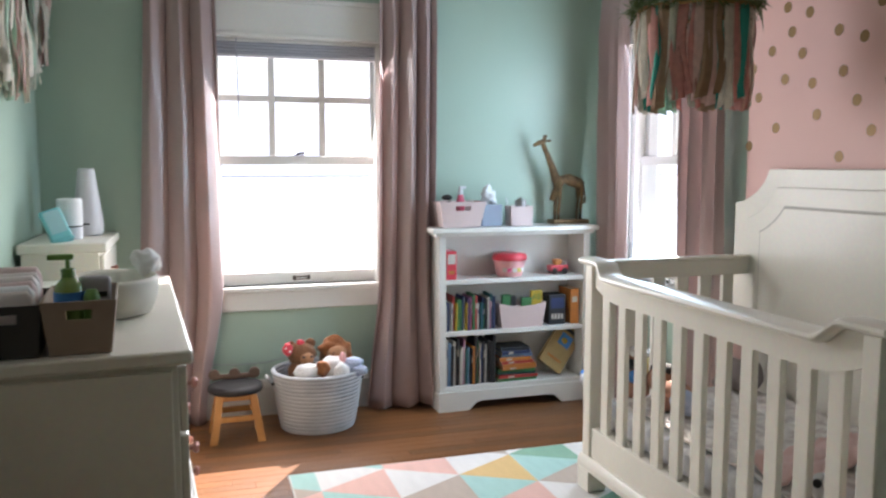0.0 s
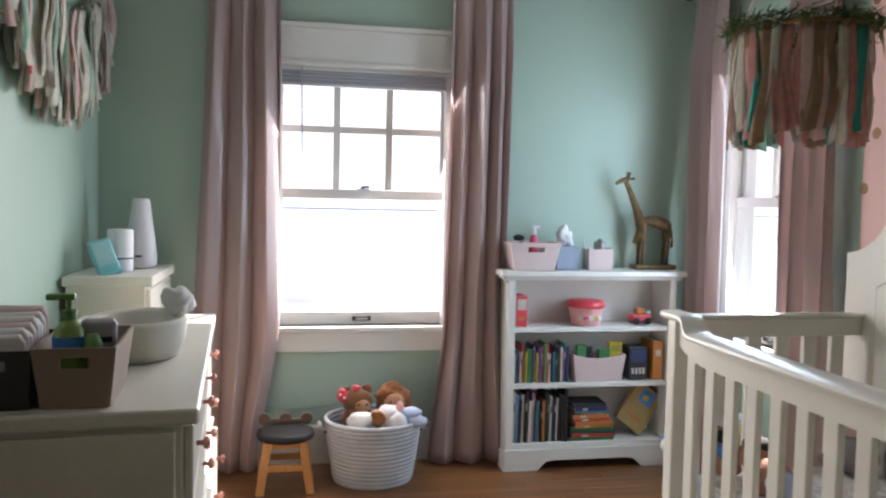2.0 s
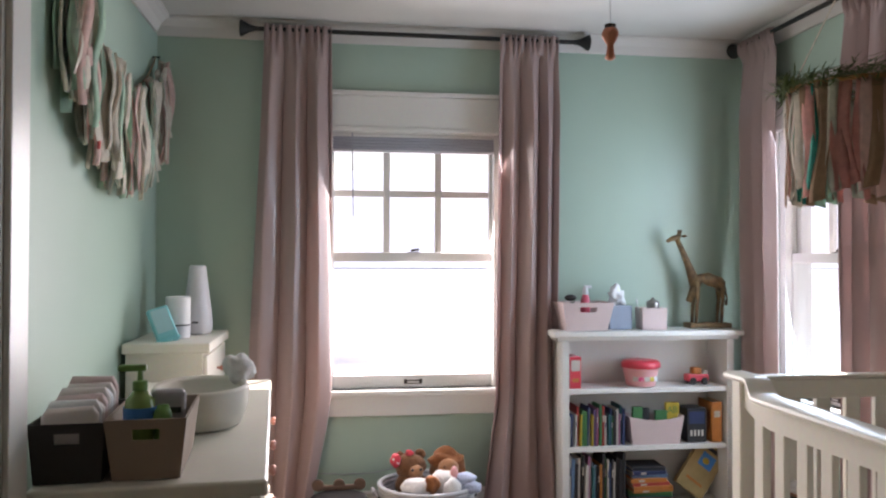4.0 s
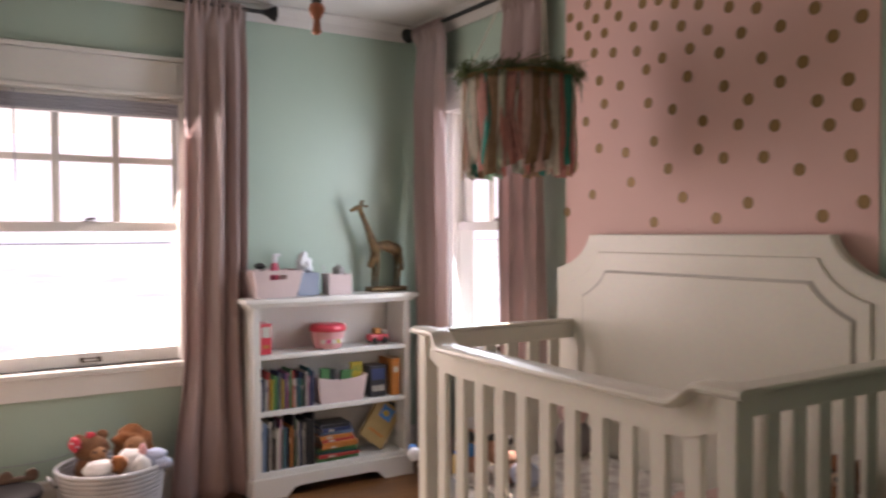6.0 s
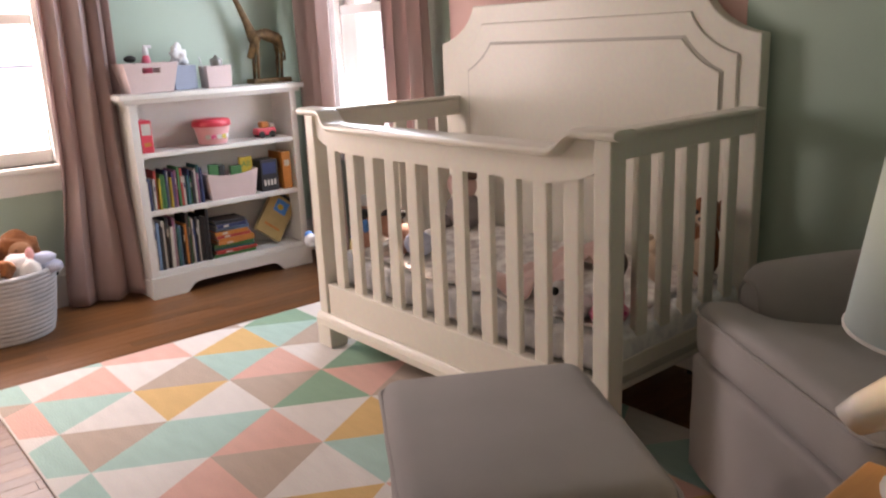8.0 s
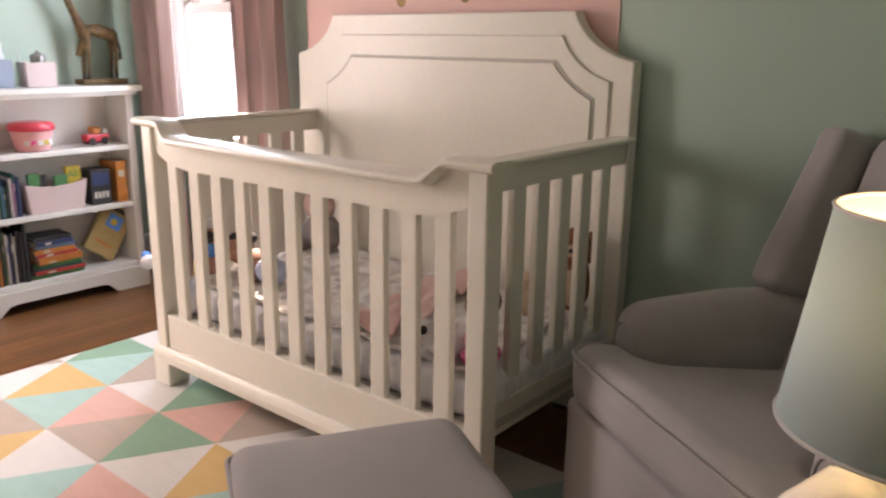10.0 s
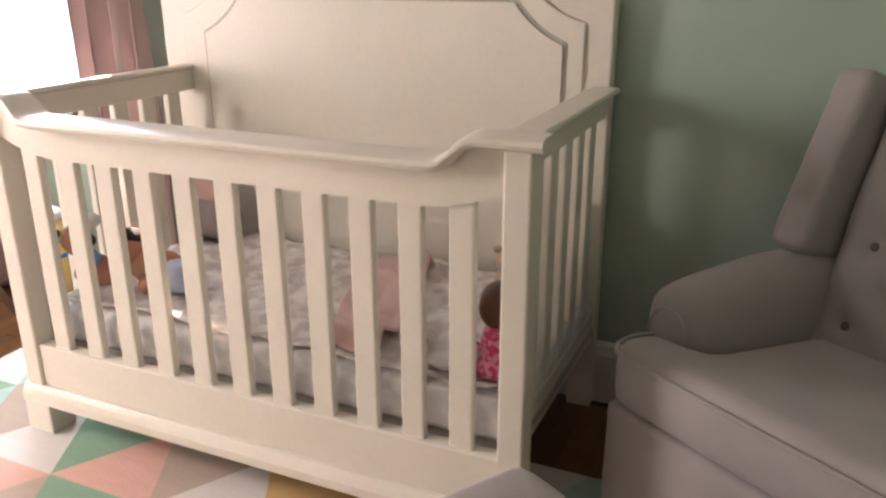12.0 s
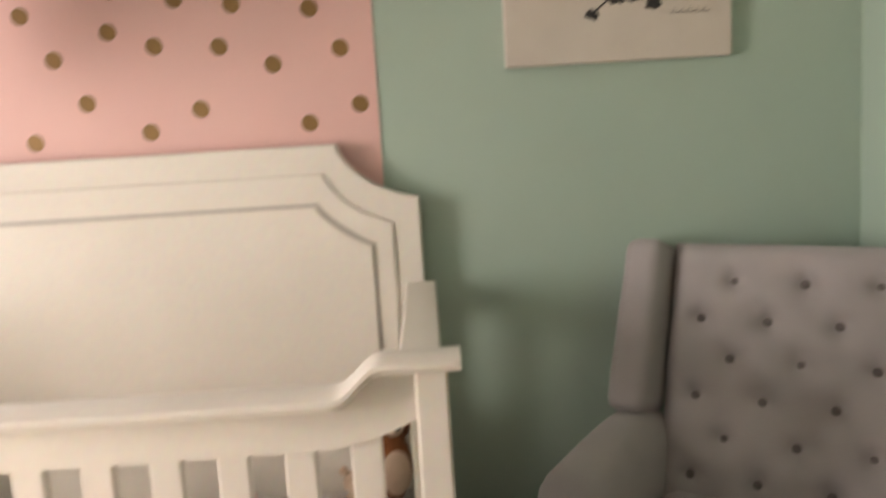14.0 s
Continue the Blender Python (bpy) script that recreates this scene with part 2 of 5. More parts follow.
def lathe(profile, n=32, cap=True):
    """A turned shape round z from (radius, z) rows."""
    bm = bmesh.new()
    rings = [[bm.verts.new((r * math.cos(2 * math.pi * i / n), r * math.sin(2 * math.pi * i / n), z)) for i in range(n)] for r, z in profile]
    for a, b in zip(rings, rings[1:]):
        for i in range(n):
            bm.faces.new((a[i], a[(i + 1) % n], b[(i + 1) % n], b[i]))
    if cap:
        bm.faces.new(rings[0])
        bm.faces.new(rings[-1])
    return bm


def blob(x, y, z, rx, ry, rz, rough=0.0, seed=0, turn=(0, 0, 0), sub=3):
    """A soft rounded lump."""
    bm = bmesh.new()
    bmesh.ops.create_icosphere(bm, subdivisions=sub, radius=1)
    m = Euler([radians(a) for a in turn]).to_matrix()
    for v in bm.verts:
        k = 1 + rough * noise.noise(v.co * 1.8 + Vector((seed * 7.3, seed, 0)))
        v.co = m @ Vector((v.co.x * rx * k, v.co.y * ry * k, v.co.z * rz * k)) + Vector((x, y, z))
    return bm


def tube(points, r, n=8):
    """A round bar through points; r is a radius or one for each point."""
    bm = bmesh.new()
    pts = [Vector(p) for p in points]
    rs = r if isinstance(r, (list, tuple)) else [r] * len(pts)
    rings = []
    for i, p in enumerate(pts):
        d = (pts[min(i + 1, len(pts) - 1)] - pts[max(i - 1, 0)]).normalized()
        u = d.cross(Vector((0.31, 0.17, 0.93)))
        u = u.normalized() if u.length > 0.05 else d.cross(Vector((1, 0, 0))).normalized()
        w = d.cross(u)
        rings.append([bm.verts.new(p + rs[i] * (math.cos(2 * math.pi * k / n) * u + math.sin(2 * math.pi * k / n) * w)) for k in range(n)])
    for a, b in zip(rings, rings[1:]):
        for k in range(n):
            bm.faces.new((a[k], a[(k + 1) % n], b[(k + 1) % n], b[k]))
    bm.faces.new(rings[0])
    bm.faces.new(rings[-1])
    return bm


def cushion(x0, x1, y0, y1, z0, z1, bevel=0.05, puff=0.0, cuts=10):
    """An upholstered block with rounded edges and a softly domed top."""
    bm = box(x0, x1, y0, y1, z0, z1, bevel, 4)
    bmesh.ops.subdivide_edges(bm, edges=[e for e in bm.edges if e.calc_length() > 0.12], cuts=cuts, use_grid_fill=True)
    cx, cy = (x0 + x1) / 2, (y0 + y1) / 2
    for v in bm.verts:
        u, w = (v.co.x - cx) / (x1 - x0) * 2, (v.co.y - cy) / (y1 - y0) * 2
        v.co.z += puff * max(0, 1 - u * u) * max(0, 1 - w * w) * (1 if v.co.z > (z0 + z1) / 2 else 0)
        v.co += 0.003 * noise.noise_vector(v.co * 9) + 0.004 * noise.noise_vector(v.co * 4)
    return bm


def structure(name, bm, mat, label, category, smooth=False):
    return tagged(part(name, bm, mat, smooth=smooth), label, category, kind="structure")


def wall_panel(axis, at, thick, a0, a1, z0, z1, holes=()):
    """A wall with real openings (a, b, low, high), as one mesh of butted blocks."""
    bm, cuts = bmesh.new(), sorted(holes)
    spans, cur = [], a0
    for a, b, lo, hi in cuts:
        spans.append((cur, a, z0, z1))
        spans.append((a, b, z0, lo))
        spans.append((a, b, hi, z1))
        cur = b
    spans.append((cur, a1, z0, z1))
    for a, b, lo, hi in spans:
        if b - a > 1e-4 and hi - lo > 1e-4:
            add(bm, box(*((a, b, at, at + thick) if axis == "x" else (at, at + thick, a, b)), lo, hi, 0))
    bmesh.ops.remove_doubles(bm, verts=bm.verts, dist=1e-5)
    return bm


# ---- the room ----
XE, YN, XW, YS, H = 2.44, 4.58, -0.52, 0.69, 2.45
W1 = (0.252, 1.148, 0.68, 1.95)       # north window opening: x0, x1, z0, z1
W2 = (3.50, 4.26, 0.68, 1.95)        # east window opening: y0, y1, z0, z1
structure("wall_north", wall_panel("x", YN, 0.16, XW - 0.2, XE + 0.16, 0, H, [W1]), MINT, "mint green painted plaster wall with a sash window", "wall")
structure("wall_east", wall_panel("y", XE, 0.16, YS - 0.16, YN, 0, H, [W2]), MINT, "mint green painted plaster wall behind the crib", "wall")
structure("wall_west", wall_panel("y", XW - 0.16, 0.16, 2.37, YN, 0, H), MINT, "mint green painted wall beside the dresser", "wall")
# beige here only warms the light bounced onto the dresser end
structure("wall_closet", wall_panel("y", -0.50, 0.16, -3.0, 2.37, 0, H), BEIGE, "closet wall tinted beige to warm the bounced light", "wall")
structure("wall_south", wall_panel("x", YS - 0.16, 0.16, 0.72, XE, 0, H), MINT, "mint green painted wall behind the armchair", "wall")
# entry and rear walls are out of view, added to shape bounce light
structure("wall_entry", wall_panel("y", 0.72, 0.16, -3.0, YS - 0.16, 0, H), BEIGE, "unseen entry wall added in beige to warm the bounced light", "wall")
structure("wall_rear", wall_panel("x", -3.16, 0.16, -0.6, 0.9, 0, H), BEIGE, "unseen rear wall added far back to dim the bounced light", "wall")
structure("ceiling", box(-0.8, 2.7, -3.2, 4.8, H, H + 0.12, 0), CEIL, "off-white painted plaster ceiling", "ceiling")
structure("floor", box(-0.8, 2.7, -3.2, 4.8, -0.15, -0.016, 0), DARK, "warm brown oak strip floor", "floor")
structure("wall_paint_panel", box(XE - 0.004, XE - 0.0005, 1.925, 3.30, 0.14, H - 0.001, 0), PINK, "pink painted wall section with gold dots", "painted panel")
structure("ground", box(-400, 400, 5.2, 400, -3.2, -3.0, 0), SNOW, "pale bright ground outside the windows", "ground")
# added emissive walls, far out, so the panes look out on brightness
structure("backdrop", boxes((-399, 399, 395, 397, -3, 45), (395, 397, -399, 394, -3, 45), bevel=0), SKYGLOW, "glowing pale backdrop added for the bright sky beyond the windows", "backdrop")
structure("ground", box(3.4, 400, -400, 5.2, -3.2, -3.0, 0), SNOW, "pale bright ground outside the windows", "ground")


def crown(name, p, q, depth):
    """A cove moulding from p to q under the ceiling, reaching depth inwards."""
    d = (Vector(q) - Vector(p)).normalized()
    inward = Vector((-d.y, d.x))
    prof = [(0, H - 0.085), (0.012, H - 0.085), (0.02, H - 0.07), (0.03, H - 0.045), (0.05, H - 0.022), (0.066, H - 0.012), (0.066, H - 0.001), (0, H - 0.001)]
    bm = bmesh.new()
    rings = [[bm.verts.new((e[0] + inward.x * u * depth, e[1] + inward.y * u * depth, z)) for u, z in prof] for e in (p, q)]
    for i in range(len(prof)):
        j = (i + 1) % len(prof)
        bm.faces.new((rings[0][i], rings[0][j], rings[1][j], rings[1][i]))
    bm.faces.new(rings[0])
    bm.faces.new(rings[1])
    structure(name, bm, CEIL, "white cove moulding along the ceiling", "moulding")


crown("trim_crown_north", (XE - 0.07, YN - 0.001), (XW, YN - 0.001), 1)
crown("trim_crown_east", (XE - 0.005, YS), (XE - 0.005, YN), 1)
crown("trim_crown_west", (XW + 0.001, YN - 0.07), (XW + 0.001, 2.37), 1)


def baseboard(name, along, at, a0, a1, side):
    t = 0.018 * side
    prof = [(at, 0), (at + t, 0), (at + t, 0.15), (at + t * 0.75, 0.165), (at + t * 0.75, 0.18), (at + t * 0.3, 0.19), (at, 0.19)]
    structure(name, prism(prof, along, a0, a1), TRIM, "white painted tall baseboard", "baseboard")


def bb_x(name, at, a0, a1, side):
    t = 0.018 * side
    prof = [(at, 0), (at + t, 0), (at + t, 0.15), (at + t * 0.75, 0.165), (at + t * 0.75, 0.18), (at + t * 0.3, 0.19), (at, 0.19)]
    structure(name, prism(prof, "x", a0, a1), TRIM, "white painted tall baseboard", "baseboard")


bb_x("baseboard_north", YN, XW, XE, -1)
bb_x("baseboard_south", YS, 0.74, XE - 0.02, 1)
baseboard("baseboard_east", "y", XE - 0.0045, YS, YN - 0.02, -1)
baseboard("baseboard_west", "y", XW, 2.45, YN - 0.02, 1)
structure("trim_closet", boxes((-0.345, -0.318, 2.26, 2.385, 0, 2.12), (-0.318, -0.305, 2.275, 2.37, 0, 2.10), (-0.52, -0.34, 2.371, 2.388, 0, 2.12)), TRIM,
          "white painted door casing at the closet corner", "door casing")


# ---- windows ----
def sash_window(name, lo, hi, z0, z1, m, label):
    """A double-hung sash window in local x (along the wall), y outward, z up; m places it."""
    w = tagged(new(name), label, "window", kind="structure")
    w.matrix_basis = m
    mid = 1.325
    part("casing", boxes((lo - 0.04, lo, -0.022, 0.0, z0 - 0.01, z1), (hi, hi + 0.04, -0.022, 0.0, z0 - 0.01, z1)), TRIM, w)
    part("head_casing", boxes((lo - 0.04, hi + 0.04, -0.026, 0.0, z1, z1 + 0.16), (lo - 0.05, hi + 0.05, -0.04, 0.0, z1 + 0.16, z1 + 0.182),
                              (lo - 0.042, hi + 0.042, -0.034, 0.0, z1 - 0.014, z1 + 0.006)), TRIM, w)
    part("window_sill", box(lo - 0.045, hi + 0.045, -0.042, 0.06, z0 - 0.03, z0, 0.008), TRIM, w)
    part("apron", box(lo - 0.04, hi + 0.04, -0.022, 0.0, z0 - 0.125, z0 - 0.03, 0.004), TRIM, w)
    part("stop", boxes((lo + 0.018, lo + 0.05, 0.0, 0.034, z0, z1 - 0.018), (hi - 0.05, hi - 0.018, 0.0, 0.034, z0, z1 - 0.018)), TRIM, w)
    part("jamb", boxes((lo, lo + 0.018, 0.0, 0.158, z0, z1), (hi - 0.018, hi, 0.0, 0.158, z0, z1), (lo + 0.018, hi - 0.018, 0.0, 0.158, z1 - 0.018, z1)), TRIM, w)
    a, b = lo + 0.018, hi - 0.018
    lower = part("lower_sash", boxes((a, a + 0.04, 0.035, 0.07, z0, mid + 0.02), (b - 0.04, b, 0.035, 0.07, z0, mid + 0.02),
                                     (a + 0.04, b - 0.04, 0.035, 0.07, z0, z0 + 0.065), (a + 0.04, b - 0.04, 0.033, 0.07, mid - 0.022, mid + 0.024)), TRIM, w)
    p = part("pane", box(a + 0.04, b - 0.04, 0.051, 0.054, z0 + 0.065, mid - 0.022, 0), GLASS, lower)
    p.visible_shadow = False
    upper = part("upper_sash", boxes((a, a + 0.04, 0.078, 0.112, mid - 0.018, z1 - 0.018), (b - 0.04, b, 0.078, 0.112, mid - 0.018, z1 - 0.018),
                                     (a + 0.04, b - 0.04, 0.078, 0.112, z1 - 0.07, z1 - 0.018), (a + 0.04, b - 0.04, 0.078, 0.112, mid - 0.018, mid + 0.025)), TRIM, w)
    u0, u1, v0, v1 = a + 0.04, b - 0.04, mid + 0.025, z1 - 0.07
    for i in (1, 2):
        x = u0 + (u1 - u0) * i / 3
        part("muntin", box(x - 0.017, x + 0.017, 0.084, 0.106, v0, v1, 0.004), TRIM, upper)
    vm = (v0 + v1) / 2 + 0.028
    for i in range(3):
        x0, x1 = u0 + (u1 - u0) * i / 3 + (0.017 if i else 0), u0 + (u1 - u0) * (i + 1) / 3 - (0.017 if i < 2 else 0)
        part("crossbar", box(x0, x1, 0.086, 0.104, vm - 0.017, vm + 0.017, 0.004), TRIM, upper)
        for c, d in ((v0, vm - 0.017), (vm + 0.017, v1)):
            p = part("pane", box(x0, x1, 0.094, 0.097, c, d, 0), GLASS, upper)
            p.visible_shadow = False
    cx = (lo + hi) / 2
    part("sash_lock", add(boxes((cx - 0.028, cx + 0.028, 0.036, 0.066, mid + 0.02, mid + 0.028)), tube([(cx - 0.012, 0.05, mid + 0.034), (cx + 0.03, 0.045, mid + 0.04)], 0.006)), BRONZE, w, "dark bronze sash lock")
    part("sash_lift", boxes((cx - 0.045, cx - 0.03, 0.02, 0.035, z0 + 0.02, z0 + 0.045), (cx + 0.03, cx + 0.045, 0.02, 0.035, z0 + 0.02, z0 + 0.045),
                            (cx - 0.04, cx + 0.04, 0.014, 0.02, z0 + 0.036, z0 + 0.043), (cx - 0.04, cx + 0.04, 0.014, 0.02, z0 + 0.022, z0 + 0.028)), BRONZE, w, "dark bronze sash lift")
    return w


def roller_blind(m, lo, hi, z):
    b = thing("roller_blind", "slate grey cellular blind drawn up under the window head", "blind", m)
    part("headrail", box(lo + 0.02, hi - 0.02, 0.003, 0.032, z - 0.035, z - 0.02, 0.004), TRIM, b, "white headrail")
    for i in range(4):
        part("pleat", box(lo + 0.022, hi - 0.022, 0.002, 0.031, z - 0.051 - i * 0.0155, z - 0.036 - i * 0.0155, 0.005), SHADEG, b)
    part("bottom_rail", box(lo + 0.021, hi - 0.021, 0.001, 0.032, z - 0.109, z - 0.098, 0.003), WHITEP, b, "pale bottom rail")
    return b


M1 = pose(0, YN, 0)
M2 = pose(XE, 0, 0, 0, 0, -90)
sash_window("window_1", W1[0], W1[1], W1[2], W1[3], M1, "white double-hung sash window with six panes above")
sash_window("window_2", -W2[1], -W2[0], W2[2], W2[3], M2, "white double-hung sash window beside the crib")
roller_blind(M1, W1[0], W1[1], W1[3])
wand = thing("blind_wand", "thin grey blind wand hanging before the window", "blind wand")
part("rod", tube([(0.395, YN - 0.005, 1.93), (0.40, YN - 0.012, 1.52)], 0.0035), SHADEG, wand)


# ---- curtains ----
def curtain(label, top, mid, bot, off, m, folds, seed, ztop=2.415, zbot=0.012):
    """A pleated curtain hanging in local x, off metres inside the wall; its two edges pass through top, mid (0.75 m up) and bot."""
    th = thing("curtain", label, "curtain", m, "mauve curtains")
    nu, nz = 150, 44

    def edge(k, z):
        if z > 0.75:
            return mid[k] + (top[k] - mid[k]) * (z - 0.75) / (ztop - 0.75)
        q = 1 - z / 0.75
        return mid[k] + (bot[k] - mid[k]) * q * q * (3 - 2 * q)

    bm, grid = bmesh.new(), []
    for j in range(nz + 1):
        v = j / nz
        z = zbot + (ztop - zbot) * v
        a, b = edge(0, z), edge(1, z)
        row = []
        for i in range(nu + 1):
            u = i / nu
            ph = math.pi * folds * (u + 0.10 * noise.noise(Vector((u * 2.3, v * 0.5, seed * 3.1))) + 0.03 * noise.noise(Vector((u * 3, v * 1.7, seed))))
            bulge = abs(math.sin(ph)) ** 0.62
            size = 0.058 + 0.03 * noise.noise(Vector((math.floor(ph / math.pi) * 1.7, v * 0.5, seed))) + 0.012 * (1 - v)
            gather = 0.35 + 0.65 * min(1, (1 - v) * 6)
            y = -off + 0.03 - size * gather * bulge - 0.006 * noise.noise(Vector((u * 9, v * 5, seed)))
            y -= 0.004 * math.exp(-((z - 0.56 - 0.02 * seed) / 0.012) ** 2)
            if v > 0.965:
                y = -off - 0.012 * math.sin(2 * math.pi * folds * 3 * u)
            zz = z + (0.012 * noise.noise(Vector((u * 5, 0, seed))) if j == 0 else 0)
            row.append(bm.verts.new((a + (b - a) * u + 0.012 * math.sin(2 * ph) * gather, y, max(zz, 0.004))))
        grid.append(row)
    for j in range(nz):
        for i in range(nu):
            bm.faces.new((grid[j][i], grid[j][i + 1], grid[j + 1][i + 1], grid[j + 1][i]))
    drape = part("drape", bm, CURTAIN, th, smooth=True)
    s = drape.modifiers.new("cloth", "SOLIDIFY")
    s.thickness = 0.003
    return th


curtain("mauve satin curtain hanging beside the window", (-0.02, 0.29), (-0.09, 0.30), (-0.06, 0.20), 0.10, M1, 3, 1)
curtain("mauve satin curtain hanging beside the bookcase", (1.115, 1.40), (1.095, 1.385), (1.03, 1.43), 0.10, M1, 3, 2)
curtain("mauve satin curtain hanging in the room corner", (-4.46, -4.15), (-4.43, -4.075), (-4.43, -4.05), 0.10, M2, 3, 3)
curtain("mauve satin curtain hanging behind the crib", (-3.665, -3.37), (-3.645, -3.335), (-3.65, -3.33), 0.08, M2, 4, 4)


def curtain_rod(m, a, b, ends, label):
    th = thing("curtain_rod", label, "curtain rod", m)
    part("pole", tube([(a, -0.09, 2.395), (b, -0.09, 2.395)], 0.011, 12), BLACK, th)
    for x, s in ends:
        f = lathe([(0.012, 0), (0.014, 0.012), (0.02, 0.03), (0.034, 0.055), (0.040, 0.068), (0.036, 0.072), (0.008, 0.074)], 20)
        part("finial", f, BLACK, th, smooth=False, at=pose(x, -0.09, 2.395, 0, 90 * s, 0))
    for x in (a + 0.09, b - 0.09):
        part("bracket", add(boxes((x - 0.012, x + 0.012, -0.006, -0.001, 2.36, 2.41)), tube([(x, -0.004, 2.385), (x, -0.07, 2.382), (x, -0.09, 2.384)], 0.006)), BLACK, th)


curtain_rod(M1, -0.06, 1.49, ((-0.06, -1), (1.49, 1)), "black iron curtain rod with flared finials over the window")
curtain_rod(M2, -4.46, -3.30, ((-4.46, -1), (-3.30, 1)), "black iron curtain rod by the crib wall")


# ---- gold dots on the pink wall ----
def wall_dot(mesh, y, z):
    ob = new("wall_dot", mesh)
    ob.matrix_basis = pose(XE - 0.0045, y, z, 0, -90, 0)
    tagged(ob, "round gold dot decal on the pink wall", "decal", "gold wall dots")


dm = bmesh.new()
add(dm, lathe([(0.0215, 0.0), (0.0215, 0.0006), (0.0205, 0.0009)], 24))
dot_mesh = bpy.data.meshes.new("wall_dot")
dm.to_mesh(dot_mesh)
dm.free()
dot_mesh.materials.append(GOLD)
DOTS = [
    (1.97, 1.38), (2.10, 1.34), (2.37, 1.39), (2.50, 1.34), (2.65, 1.42), (2.79, 1.33), (2.91, 1.49), (3.13, 1.45),
    (2.18, 1.49), (2.01, 1.52), (2.31, 1.54), (2.47, 1.55), (2.58, 1.59), (2.72, 1.53), (2.94, 1.61), (3.09, 1.64),
    (2.79, 1.64), (3.00, 1.73), (3.06, 1.82), (2.82, 1.79), (2.70, 1.75), (2.56, 1.69), (2.41, 1.66), (2.27, 1.64),
    (2.08, 1.62), (2.12, 1.70), (1.99, 1.67), (2.02, 1.75), (2.25, 1.78), (2.37, 1.74), (2.47, 1.80), (2.63, 1.86),
    (2.83, 1.92), (2.97, 1.88), (3.09, 1.92), (2.75, 1.95), (2.88, 2.00), (3.01, 2.02), (2.62, 1.96),
    (2.49, 1.92), (2.32, 1.87), (2.17, 1.83), (2.07, 1.89), (1.98, 1.93), (2.13, 1.99), (2.25, 1.96), (2.40, 1.97),
]
DOTS += [
    (3.16, 2.25), (3.04, 2.22), (3.27, 2.22), (2.85, 2.18), (3.11, 2.18), (3.21, 2.17), (2.98, 2.16), (2.69, 2.14), (3.16, 2.12), (2.58, 2.11),
    (3.06, 2.11), (2.90, 2.10), (2.79, 2.08), (2.45, 2.07), (3.27, 2.07), (2.66, 2.05), (2.34, 2.04), (3.12, 2.04), (2.54, 2.01), (3.17, 1.76),
    (3.28, 1.70), (3.24, 1.58), (3.29, 1.38), (1.97, 2.08), (2.08, 2.13), (2.20, 2.10),
]
rd = random.Random(2)
for _ in range(4000):
    y, z = rd.uniform(1.95, 3.29), rd.uniform(2.10, 2.35)
    if len(DOTS) < 112 and all(math.hypot(y - a, z - b) > 0.075 for a, b in DOTS):
        DOTS.append((y, z))
for y, z in DOTS:
    wall_dot(dot_mesh, y, z)


